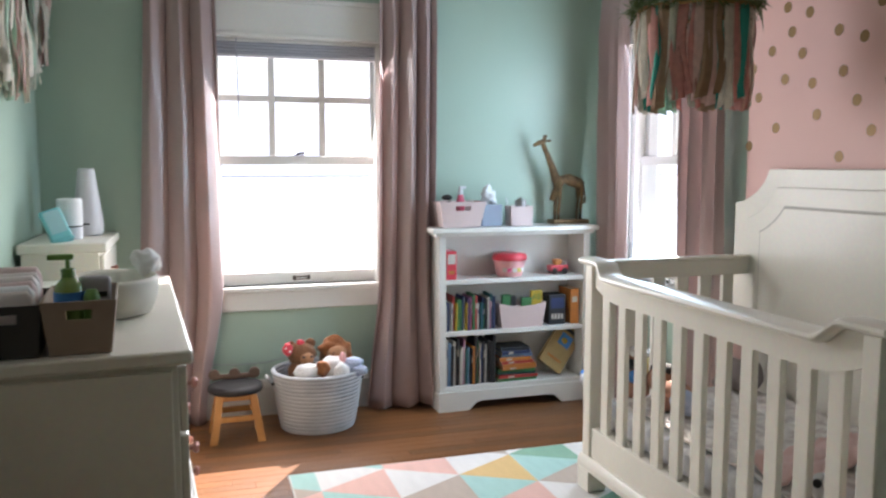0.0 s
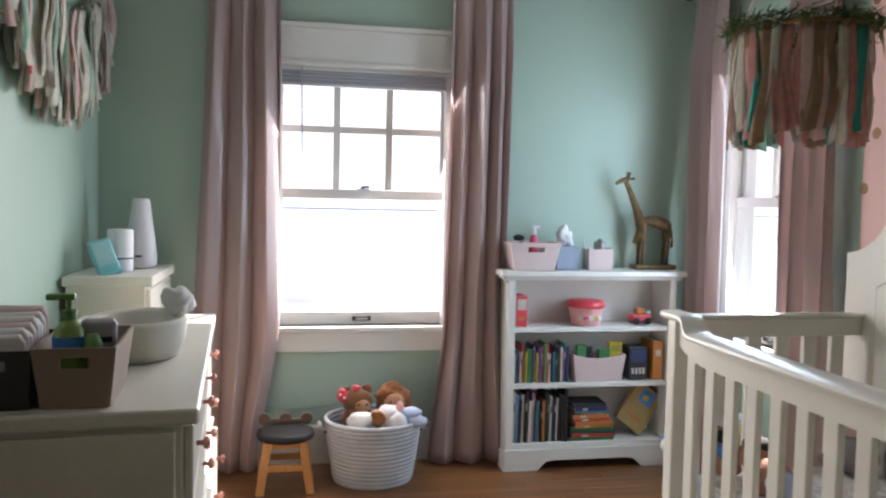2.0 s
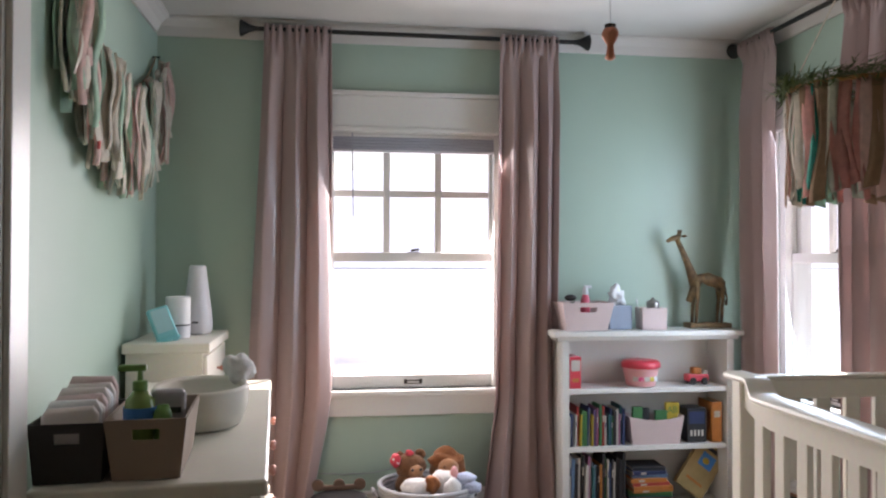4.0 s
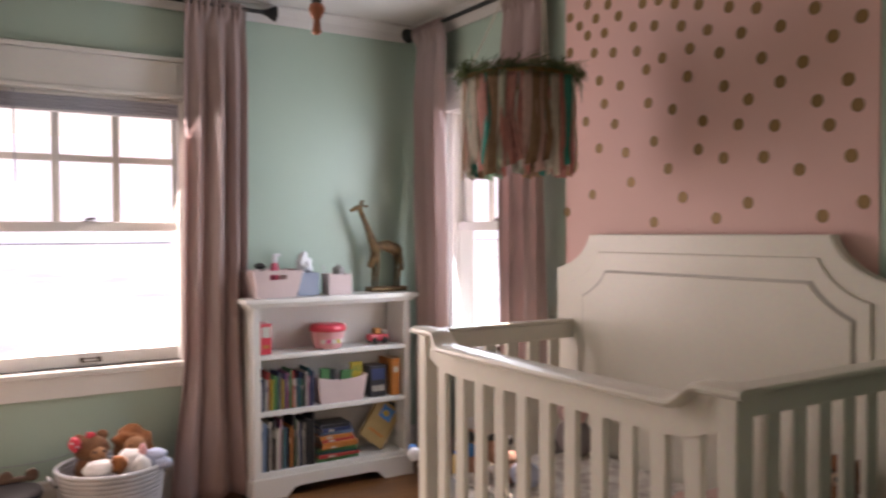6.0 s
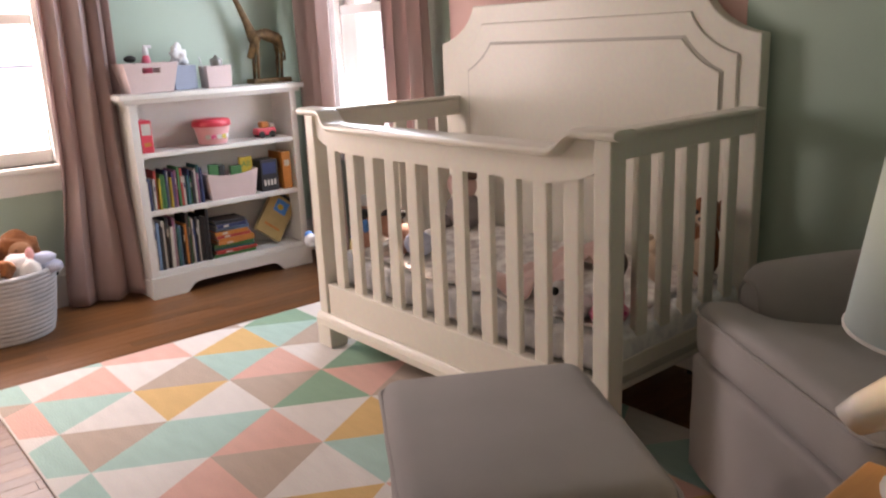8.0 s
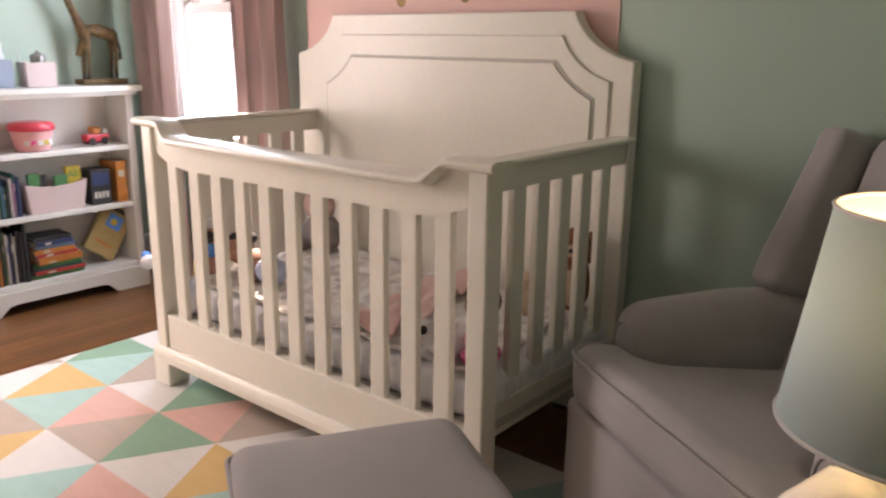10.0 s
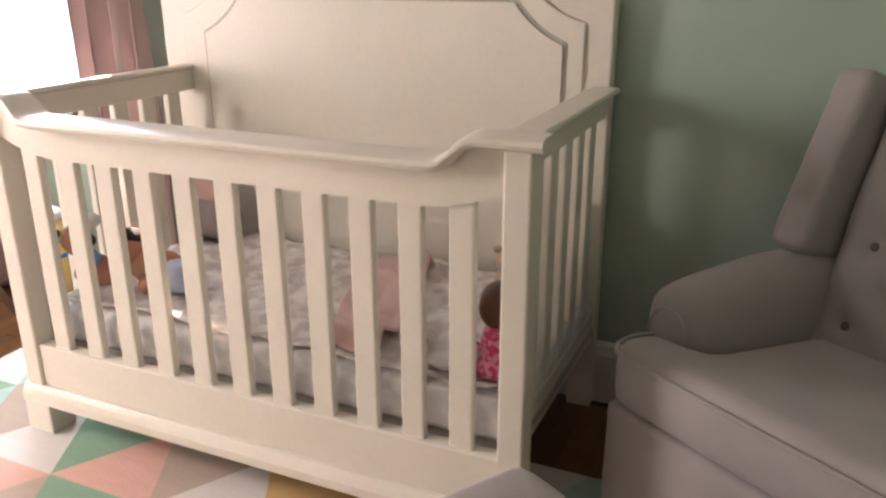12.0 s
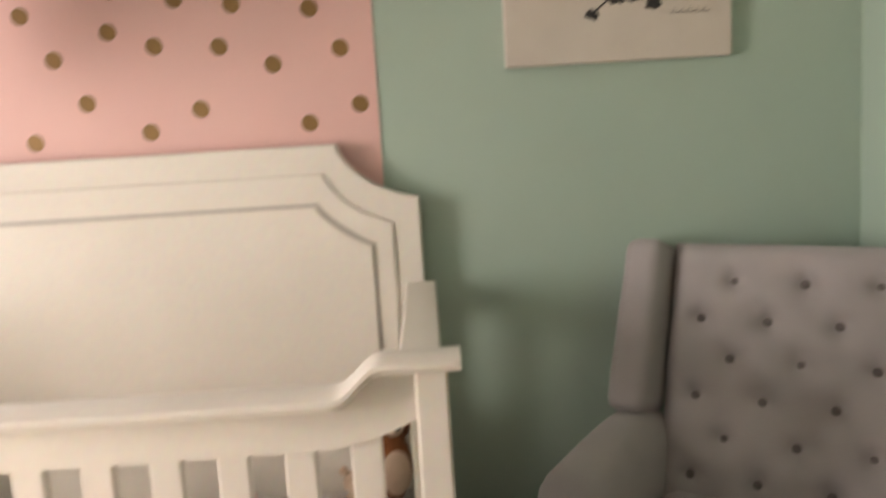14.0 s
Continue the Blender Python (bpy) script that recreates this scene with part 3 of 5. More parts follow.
# ---- crib ----
def crib():
    c = thing("crib", "off-white wooden crib with slatted sides and panelled headboard", "crib")
    y0, y1, xf = 1.80, 3.22, 1.64
    # headboard: notched outline with coved shoulders
    ya, yb, top, ear, r = 1.836, 3.283, 1.284, 1.142, 0.20

    def outline(a, b, e, t, wdt, low, bow):
        """Half-coved shoulders: bow 1 is a full cove, 0 a straight chamfer."""
        def shoulder(k):
            q = k * math.pi / 2
            return ((1 - bow) * k + bow * math.sin(q), (1 - bow) * k + bow * (1 - math.cos(q)))
        pts = [(a, low), (b, low)]
        pts += [(b - wdt * shoulder(i / 10)[0], e + (t - e) * shoulder(i / 10)[1]) for i in range(11)]
        pts += [(a + wdt * shoulder(i / 10)[0], e + (t - e) * shoulder(i / 10)[1]) for i in range(10, -1, -1)]
        return pts

    hb = part("headboard", prism(outline(ya, yb, ear, top, 0.2, 0.24, 0.7), "x", 2.372, 2.425, 0.005), CREAM, c)
    part("raised_frame", prism(outline(1.905, 3.192, 1.085, 1.214, 0.165, 0.30, 0.6), "x", 2.364, 2.3715, 0.005), CREAM, hb)
    # groove line drawn as a thin flat strip in darker cream
    part("panel_groove", prism(outline(1.951, 3.112, 1.034, 1.142, 0.137, 0.33, 0.35), "x", 2.362, 2.3635, 0), GROOVE, hb)
    part("inner_panel", prism(outline(1.960, 3.104, 1.029, 1.133, 0.135, 0.34, 0.35), "x", 2.356, 2.3615, 0.003), CREAM, hb)
    for y in (ya, yb - 0.07):
        part("back_leg", box(2.374, 2.424, y, y + 0.07, 0.0, 0.24, 0.004), CREAM, c)
    # front posts
    for y in (y0, y1 - 0.055):
        part("front_post", box(xf - 0.005, xf + 0.055, y, y + 0.055, 0.0, 0.915, 0.005), CREAM, c)
    # front rail, high at the ends, dipping in S-curves
    def dip(y):
        k = (min(y - y0, y1 - y) - 0.108) / 0.078
        return 0.5 + 0.5 * math.cos(math.pi * min(1, max(0, k)))

    def arch(y):
        k = (min(y - y0, y1 - y) - 0.055) / 0.185
        return (1 - min(1, max(0, k))) ** 2

    n = 72
    ys = [y0 + 0.055 + (y1 - y0 - 0.11) * i / n for i in range(n + 1)]
    up = [(y, 0.862 + 0.05 * dip(y)) for y in ys]
    lo = [(y, 0.785 + 0.045 * arch(y)) for y in reversed(ys)]
    part("front_rail", prism(up + lo, "x", xf + 0.008, xf + 0.042, 0.0), CREAM, c)
    # cap moulding, swept along the rail
    prof = [(-0.022, 0.002), (-0.026, 0.010), (-0.024, 0.018), (-0.010, 0.024), (0.045, 0.024), (0.062, 0.018), (0.064, 0.010), (0.060, 0.002), (0.040, -0.004), (-0.006, -0.004)]
    bm, rings = bmesh.new(), []
    for i in range(91):
        y = y0 - 0.022 + (y1 - y0 + 0.044) * i / 90
        z = 0.865 + 0.05 * dip(min(max(y, y0), y1))
        out = -0.012 * (1 - dip(min(max(y, y0), y1)))
        rings.append([bm.verts.new((xf + u + out * (1 if u < 0 else 0), y, z + v)) for u, v in prof])
    for a, b in zip(rings, rings[1:]):
        for k in range(len(prof)):
            bm.faces.new((a[k], a[(k + 1) % len(prof)], b[(k + 1) % len(prof)], b[k]))
    bm.faces.new(rings[0])
    bm.faces.new(rings[-1])
    part("cap_rail", bm, CREAM, c, smooth=True).data.set_sharp_from_angle(angle=radians(40))
    slat = None
    for i in range(11):
        m = pose(xf + 0.024, 3.083 - 0.1188 * i + 0.00047 * i * i, 0)
        if slat is None:
            slat = part("slat", box(-0.011, 0.011, -0.0265, 0.0265, 0.262, 0.828, 0.004), CREAM, c, at=m)
        else:
            o = new("slat", slat.data)
            o.parent = c
            o.matrix_basis = m
    part("bottom_rail", box(xf + 0.004, xf + 0.044, y0 + 0.055, y1 - 0.055, 0.145, 0.266, 0.004), CREAM, c)
    part("base_moulding", prism([(xf - 0.020, 0.095), (xf - 0.020, 0.120), (xf - 0.014, 0.134), (xf - 0.006, 0.146), (xf + 0.05, 0.146), (xf + 0.05, 0.095)], "y", y0 - 0.012, y1 + 0.012, 0.003), CREAM, c)
    for ya_, yb_ in ((y1 - 0.085, y1 + 0.006), (y0 - 0.006, y0 + 0.085)):
        part("foot", box(xf - 0.022, xf + 0.058, ya_, yb_, 0.012, 0.096, 0.005), CREAM, c)
    # end panels
    for y in (y0 + 0.042, y1 - 0.046):
        end = part("end_rail", box(xf + 0.055, 2.372, y, y + 0.032, 0.85, 0.915, 0.004), CREAM, c)
        part("end_cap", box(xf + 0.066, 2.371, *((y0 + 0.008, y + 0.039) if y < 2.5 else (y - 0.007, y1 - 0.006)), 0.916, 0.930, 0.006, 3), CREAM, c)
        part("end_lower_rail", box(xf + 0.055, 2.372, y, y + 0.032, 0.215, 0.305, 0.004), CREAM, c)
        for i in range(6):
            m = pose(1.728 + 0.109 * i, y + 0.016, 0)
            o = new("end_slat", slat.data)
            o.parent = c
            o.matrix_basis = m @ pose(0, 0, 0, 0, 0, 90) @ Matrix.Diagonal((1, 1, 1.05, 1)) @ pose(0, 0, -0.006)
    part("mattress_support", boxes((xf + 0.05, 2.37, 1.84, 3.18, 0.235, 0.26)), GROOVE, c)
    return c


crib()
mt = thing("crib_mattress", "crib mattress in a white printed cotton sheet", "mattress")
mat_ = part("mattress", cushion(1.695, 2.350, 1.845, 3.172, 0.262, 0.378, 0.03, 0.012), SKIRT, mt, smooth=True)


part("piping", tube([(1.71, 1.862, 0.366), (1.71, 3.156, 0.366), (2.334, 3.156, 0.366), (2.334, 1.862, 0.366), (1.71, 1.862, 0.366)], 0.006), SKIRT, mat_)


def draped(name, x0, x1, y0, y1, z, mat, lab, cat, amp=0.02, seed=0, skew=0.0):
    """A rumpled cloth lying on the mattress."""
    t = thing(name, lab, cat)
    bm, n = bmesh.new(), 40
    g = []
    for i in range(n + 1):
        row = []
        for j in range(n + 1):
            x, y = x0 + (x1 - x0) * i / n, y0 + (y1 - y0) * j / n
            edge = 0.04 * noise.noise(Vector((y * 4, x * 4, seed)))
            w = abs(noise.noise(Vector((x * 7, y * 5, seed)))) + 0.5 * abs(noise.noise(Vector((x * 15, y * 12, seed + 4))))
            row.append(bm.verts.new((max(x + edge, 1.692), y + edge + skew * i / n, z + amp * w * 2.2)))
        g.append(row)
    for i in range(n):
        for j in range(n):
            bm.faces.new((g[i][j], g[i + 1][j], g[i + 1][j + 1], g[i][j + 1]))
    o = part("cloth", bm, mat, t, smooth=True)
    s = o.modifiers.new("cloth", "SOLIDIFY")
    s.thickness, s.offset = 0.008, 1
    return t


draped("muslin_blanket", 1.70, 2.32, 1.90, 3.10, 0.390, SHEET, "printed muslin blanket lying rumpled on the crib mattress", "blanket", 0.016, 2)
draped("fleece_blanket", 1.70, 2.28, 2.17, 2.33, 0.412, BLANKET, "pink fleece blanket bunched on the crib mattress", "blanket", 0.03, 5, 0.12)


def plush(name, lab, mat_parts, at):
    """A soft toy: one plain mesh with several colours."""
    bm, mats = bmesh.new(), []
    for mat, specs in mat_parts:
        if mat not in mats:
            mats.append(mat)
        k = len(bm.faces)
        for sp in specs:
            add(bm, blob(*sp))
        bm.faces.ensure_lookup_table()
        for f in bm.faces[k:]:
            f.material_index = mats.index(mat)
    o = part(name, bm, mats, smooth=True, at=at)
    return tagged(o, lab, "toy")


plush("rag_doll", "brown cloth doll in a hot pink dress in the crib", [
    (SKIN, [(0, 0, 0.21, 0.055, 0.055, 0.062), (0.02, 0.05, 0.06, 0.016, 0.05, 0.016, 0, 0, (30, 0, 0))]), (HOT, [(0, 0, 0.095, 0.06, 0.05, 0.085, 0.1, 2), (0, 0.0, 0.045, 0.075, 0.065, 0.04, 0.1, 3)]),
    (BROWNP, [(0.012, 0, 0.225, 0.054, 0.057, 0.055)])], pose(1.76, 1.90, 0.388) @ Matrix.Scale(0.78, 4))
plush("plush_panda", "small black and white plush toy lying in the crib", [(FURW, [(0, 0, 0.035, 0.05, 0.075, 0.035, 0.1, 1), (0, 0.07, 0.05, 0.036, 0.036, 0.036)]), (INK, [(-0.045, -0.03, 0.03, 0.018, 0.02, 0.03), (-0.03, 0.06, 0.065, 0.012, 0.012, 0.012)])], pose(1.75, 2.00, 0.395))
plush("plush_dog", "brown and cream plush dog standing at the crib end", [(FURO, [(0, 0, 0.11, 0.055, 0.06, 0.11, 0.1, 1), (0, 0, 0.255, 0.058, 0.055, 0.06), (0.02, 0.05, 0.24, 0.02, 0.02, 0.06), (0.02, -0.05, 0.24, 0.02, 0.02, 0.06)]),
      (FURC, [(-0.04, 0, 0.10, 0.035, 0.045, 0.07), (-0.045, 0, 0.24, 0.03, 0.028, 0.026)]), (INK, [(-0.052, 0.022, 0.265, 0.009, 0.009, 0.009), (-0.052, -0.022, 0.265, 0.009, 0.009, 0.009), (-0.075, 0, 0.245, 0.009, 0.012, 0.008)])], pose(2.29, 1.945, 0.392, 0, 0, 20) @ Matrix.Scale(0.84, 4))
plush("plush_bear", "small cream plush bear leaning in the crib", [(FURC, [(0, 0, 0.06, 0.04, 0.045, 0.06), (0, 0, 0.14, 0.038, 0.04, 0.036), (0, 0.035, 0.175, 0.014, 0.014, 0.014), (0, -0.035, 0.175, 0.014, 0.014, 0.014)])], pose(2.15, 2.02, 0.395) @ Matrix.Scale(0.8, 4))
plush("plush_elephant", "grey and pink plush elephant sitting in the crib", [(FURG, [(0, 0, 0.07, 0.07, 0.085, 0.075, 0.15, 1), (-0.05, 0.05, 0.03, 0.05, 0.03, 0.03)]), (BLANKET, [(0, 0, 0.17, 0.055, 0.06, 0.055, 0.1, 2), (0.0, 0.06, 0.17, 0.02, 0.035, 0.045)]), (BROWNP, [(0.01, -0.01, 0.225, 0.05, 0.055, 0.03, 0.2, 1)])], pose(2.25, 3.04, 0.40))
plush("baby_doll", "cloth baby doll with dark hair in the crib", [(PEACH, [(0, 0, 0.055, 0.055, 0.09, 0.05, 0.1, 1), (-0.01, 0.09, 0.09, 0.05, 0.05, 0.05), (-0.05, -0.02, 0.03, 0.04, 0.03, 0.03)]), (INK, [(0.01, 0.10, 0.125, 0.05, 0.05, 0.025)]), (FURBLUE, [(-0.02, -0.09, 0.05, 0.05, 0.06, 0.045, 0.1, 3)])], pose(1.86, 2.92, 0.395))
plush("toy_figure", "orange and blue toy figure lying in the crib", [(PEACH, [(0, 0, 0.05, 0.045, 0.06, 0.05, 0.2, 4), (0, 0.05, 0.13, 0.04, 0.04, 0.045)]), (BLUE, [(-0.03, -0.03, 0.10, 0.022, 0.022, 0.025)]), (INK, [(-0.02, 0.0, 0.14, 0.03, 0.03, 0.02)]), (FURW, [(0, 0.0, 0.19, 0.035, 0.035, 0.022)])], pose(1.79, 3.08, 0.392))


# ---- bookcase ----
def bookcase():
    b = thing("bookcase", "white painted bookcase with three shelves and bracket feet", "bookcase")
    x0, x1, yf, yb = 1.378, 2.245, 4.335, 4.548
    part("top", box(x0 - 0.042, x1 + 0.045, yf - 0.02, yb + 0.01, 0.948, 0.975, 0.006, 3), TRIM, b)
    part("cornice", prism([(yf - 0.002, 0.93), (yf - 0.014, 0.948), (yb, 0.948), (yb, 0.93)], "x", x0 - 0.02, x1 + 0.02), TRIM, b)
    for x in (x0, x1 - 0.036):
        part("side", box(x, x + 0.036, yf, yb, 0.085, 0.930, 0.003), TRIM, b)
    part("back", box(x0 + 0.036, x1 - 0.036, yb - 0.012, yb, 0.085, 0.93, 0), TRIM, b)
    for z in (0.70, 0.424, 0.128):
        part("shelf", box(x0 + 0.036, x1 - 0.036, yf + 0.006, yb - 0.012, z - 0.024, z, 0.003), TRIM, b)
    a, c = x0 - 0.008, x1 + 0.008
    arch = [(a, 0), (a + 0.17, 0), (a + 0.19, 0.02), (a + 0.215, 0.042), (a + 0.25, 0.048), (c - 0.25, 0.048), (c - 0.215, 0.042), (c - 0.19, 0.02), (c - 0.17, 0), (c, 0), (c, 0.1035), (a, 0.1035)]
    part("plinth", prism(arch, "y", yf - 0.012, yf + 0.008), TRIM, b)
    for x in (a, c - 0.02):
        part("plinth_return", box(x, x + 0.02, yf + 0.008, yb, 0, 0.085, 0), TRIM, b)


bookcase()


def book(w, d, h, m, cover, label):
    t = thing("book", label, "book", m, "books on the bookcase")
    part("cover", boxes((0, 0.0022, 0, d, 0, h), (w - 0.0022, w, 0, d, 0, h), (0.0022, w - 0.0022, 0, 0.003, 0, h), bevel=0.0006), cover, t)
    part("pages", box(0.0024, w - 0.0024, 0.0032, d - 0.004, 0.004, h - 0.004, 0), PAPER, t)
    if (int(h * 10000) % 3) == 0:
        part("spine_label", box(w * 0.2, w * 0.8, -0.0008, 0.0002, h * 0.62, h * 0.78, 0), BOOK[3] if cover is not BOOK[3] else BOOK[0], t)


NAMES = ("navy", "red", "teal", "cream", "plum", "yellow", "green", "purple", "orange", "black", "blue", "grey")
rng = random.Random(4)


def row_of_books(x, x_end, z, hmin, hmax, wmin, wmax, dmax):
    while x < x_end:
        w, h, d = rng.uniform(wmin, wmax), rng.uniform(hmin, hmax), rng.uniform(dmax * 0.8, dmax)
        k = rng.choice([0, 0, 1, 2, 3, 3, 3, 4, 5, 6, 7, 7, 8, 9, 9, 9, 10, 11, 11])
        book(w, d, h, pose(x, 4.352 + rng.uniform(0, 0.02), z + 0.001, 0, rng.uniform(0, 1.5), 0), BOOK[k], NAMES[k] + " picture book standing on a white shelf")
        x += w + 0.002


row_of_books(1.418, 1.69, 0.424, 0.135, 0.195, 0.005, 0.013, 0.15)
row_of_books(1.42, 1.70, 0.128, 0.19, 0.262, 0.006, 0.016, 0.16)
zz = 0.129
for i, k in enumerate((6, 1, 2, 6, 8, 8, 1, 8, 10, 0, 9)):
    hh = rng.uniform(0.012, 0.019)
    book(hh, 0.165 - 0.002 * i, 0.235 - i * 0.007, pose(1.955 - i * 0.005 + rng.uniform(-0.012, 0.012), 4.352 + rng.uniform(0, 0.012), zz, 0, -90, rng.uniform(-6, 6) if i else 0), BOOK[k], NAMES[k] + " picture book lying in a stack")
    zz += hh + 0.0008
bk = thing("board_book", "large tan board book with a blue picture leaning in the shelf", "book", pose(2.105, 4.40, 0.130, -8, 38, 0) @ pose(-0.165, 0, 0))
TAN = material("tan_board", (0.46, 0.33, 0.15), 0.5, second=(0.34, 0.24, 0.10), scale=14)
part("cover", boxes((0, 0.165, 0, 0.004, 0, 0.265), (0, 0.165, 0.026, 0.030, 0, 0.265), (0, 0.004, 0.004, 0.026, 0, 0.265), bevel=0.0012), TAN, bk)
part("pages", box(0.0045, 0.160, 0.0045, 0.0255, 0.004, 0.261, 0), PAPER, bk)
part("picture", box(0.045, 0.125, -0.0012, 0.0006, 0.14, 0.21, 0), BLUE, bk, "blue printed picture")
part("picture_shape", blob(0.08, -0.0012, 0.172, 0.02, 0.0008, 0.016), BOOK[5], bk, "yellow printed shape")
part("title_bar", box(0.02, 0.145, -0.0010, 0.0006, 0.226, 0.246, 0), BOOK[9], bk)
part("lower_bar", box(0.03, 0.13, -0.0010, 0.0006, 0.05, 0.062, 0), BOOK[8], bk)
for x, w, z, h, k, lab in ((1.425, 0.055, 0.70, 0.15, 1, "red boxed set of small books on the top shelf"),):
    bx = thing("book_box", lab, "box", pose(x, 4.36, z + 0.001))
    part("carton", box(0, w, 0, 0.12, 0, h, 0.002), RED, bx)
    part("print_panel", box(0.006, w - 0.006, -0.001, 0.0004, h * 0.55, h * 0.9, 0), BOOK[3], bx, "pale printed panel")
    part("print_bar", box(0.012, w - 0.012, -0.001, 0.0004, h * 0.2, h * 0.32, 0), BOOK[8], bx)

tub = thing("toy_tub", "clear pink plastic tub with a red lid on the shelf", "tub", pose(1.80, 4.415, 0.701))
part("body", lathe([(0.062, 0), (0.070, 0.004), (0.086, 0.085), (0.086, 0.09)], 36), ROSE, tub, smooth=True).data.set_sharp_from_angle(angle=radians(40))
part("lid", lathe([(0.094, 0.0905), (0.096, 0.094), (0.094, 0.112), (0.086, 0.124), (0.05, 0.128)], 36), RED, tub, "red lid", smooth=True)
for i in range(5):
    part("printed_patch", box(-0.012, 0.012, -0.002, 0.0, -0.018, 0.018, 0), (BOOK[3], HOT, BOOK[3], BOOK[5], TISSUE)[i], tub, at=pose(0, 0, 0.048, 0, 0, (i - 2) * 20) @ pose(0, -0.0775, 0, -10))
toy = thing("toy_car", "small red and white toy vehicle on the shelf", "toy", pose(2.04, 4.40, 0.701))
part("body", box(0, 0.11, 0, 0.06, 0.014, 0.05, 0.008), RED, toy)
part("cab", box(0.03, 0.075, 0.006, 0.054, 0.0502, 0.082, 0.008), BOOK[8], toy)
part("load", box(0.08, 0.108, 0.008, 0.052, 0.0502, 0.07, 0.004), BOOK[3], toy)
for x in (0.025, 0.085):
    for y in (0.0, 0.06):
        part("wheel", lathe([(0.016, -0.006), (0.018, -0.003), (0.018, 0.003), (0.016, 0.006)], 16), BLACK, toy, at=pose(x, y, 0.018, 90))


def bin_box(name, label, m, w0, d0, w1, d1, h, t, mat, slot=True, group="", smile=0.0):
    """A tapered open bin with a hand slot cut in the front and the back."""
    b = thing(name, label, "storage bin", m, group)
    n = 14

    def ring(k, off):
        wx, dy = (w0 + (w1 - w0) * k) / 2 - off, (d0 + (d1 - d0) * k) / 2 - off
        return wx, dy

    def side(front):
        bm = bmesh.new()
        s = -1 if front else 1
        us = [-1, -0.36, 0.36, 1] if slot else [-1, -0.5, 0, 0.5, 1]
        ks = [0, 0.66, 0.84, 1] if slot else [0, 0.5, 1]
        verts = {}
        for a, u in enumerate(us):
            for c, k in enumerate(ks):
                for o in (0, 1):
                    wx, dy = ring(k, o * t)
                    zz = max(k * h, t if o else 0) - (smile * (1 - u * u) if k == 1 else 0)
                    verts[a, c, o] = bm.verts.new((u * wx, s * dy, zz))
        for a in range(len(us) - 1):
            for c in range(len(ks) - 1):
                if slot and a == 1 and c == 1:
                    for p, q in (((a, c), (a + 1, c)), ((a + 1, c), (a + 1, c + 1)), ((a + 1, c + 1), (a, c + 1)), ((a, c + 1), (a, c))):
                        bm.faces.new((verts[p + (0,)], verts[q + (0,)], verts[q + (1,)], verts[p + (1,)]))
                    continue
                for o in (0, 1):
                    bm.faces.new((verts[a, c, o], verts[a + 1, c, o], verts[a + 1, c + 1, o], verts[a, c + 1, o]))
        c = len(ks) - 1
        for a in range(len(us) - 1):
            bm.faces.new((verts[a, c, 0], verts[a + 1, c, 0], verts[a + 1, c, 1], verts[a, c, 1]))
        return bm

    part("front_panel", side(True), mat, b)
    part("back_panel", side(False), mat, b)
    for s in (-1, 1):
        bm = bmesh.new()
        v = []
        for k in (0, 1):
            for o in (0, 1):
                wx, dy = ring(k, o * t)
                v.append([bm.verts.new((s * wx, -dy, k * h)), bm.verts.new((s * wx, dy, k * h))])
        bm.faces.new((*v[0], *reversed(v[2])))
        bm.faces.new((*v[1], *reversed(v[3])))
        bm.faces.new((*v[2], *reversed(v[3])))
        part("side_panel", bm, mat, b)
    part("base", box(-w0 / 2 + t, w0 / 2 - t, -d0 / 2 + t, d0 / 2 - t, 0, t, 0), mat, b)
    return b


bin_box("shelf_bin", "pale pink plastic bin holding board books", pose(1.855, 4.425, 0.4255), 0.235, 0.14, 0.275, 0.16, 0.135, 0.004, PALEPINK, slot=False, smile=0.018)
for i, (k, h, w) in enumerate(((6, 0.17, 0.05), (9, 0.16, 0.03), (6, 0.15, 0.06), (5, 0.185, 0.07))):
    t = thing("board_book", ("green", "dark", "green", "yellow")[i] + " board book standing in the pink bin", "book", pose(1.75 + 0.058 * i, 4.39 + 0.012 * (i % 2), 0.431))
    part("cover", box(0, w, 0, 0.022, 0, h, 0.002), BOOK[k], t)
    if i == 3:
        for a, ch in enumerate("AB"):
            cu = bpy.data.curves.new("letters", "FONT")
            cu.body, cu.size, cu.extrude = ch, 0.045, 0.0006
            lt = new("letter", cu)
            lt.parent = t
            lt.matrix_basis = pose(0.006 + 0.028 * a, -0.001, 0.135, 90)
            cu.materials.append(GREEN)
rk = thing("book_pack", "black boxed set of books on the shelf", "box", pose(2.02, 4.37, 0.4255))
part("carton", box(0, 0.10, 0, 0.11, 0, 0.165, 0.003), BOOK[9], rk)
part("print_panel", box(0.01, 0.09, -0.0012, 0.0004, 0.09, 0.15, 0), BOOK[0], rk)
for i in range(4):
    part("print_mark", box(0.016 + i * 0.019, 0.026 + i * 0.019, -0.0014, 0.0004, 0.03, 0.06, 0), PAPER, rk)
book(0.05, 0.15, 0.195, pose(2.145, 4.36, 0.4255), BOOK[8], "thick orange book standing at the shelf end")

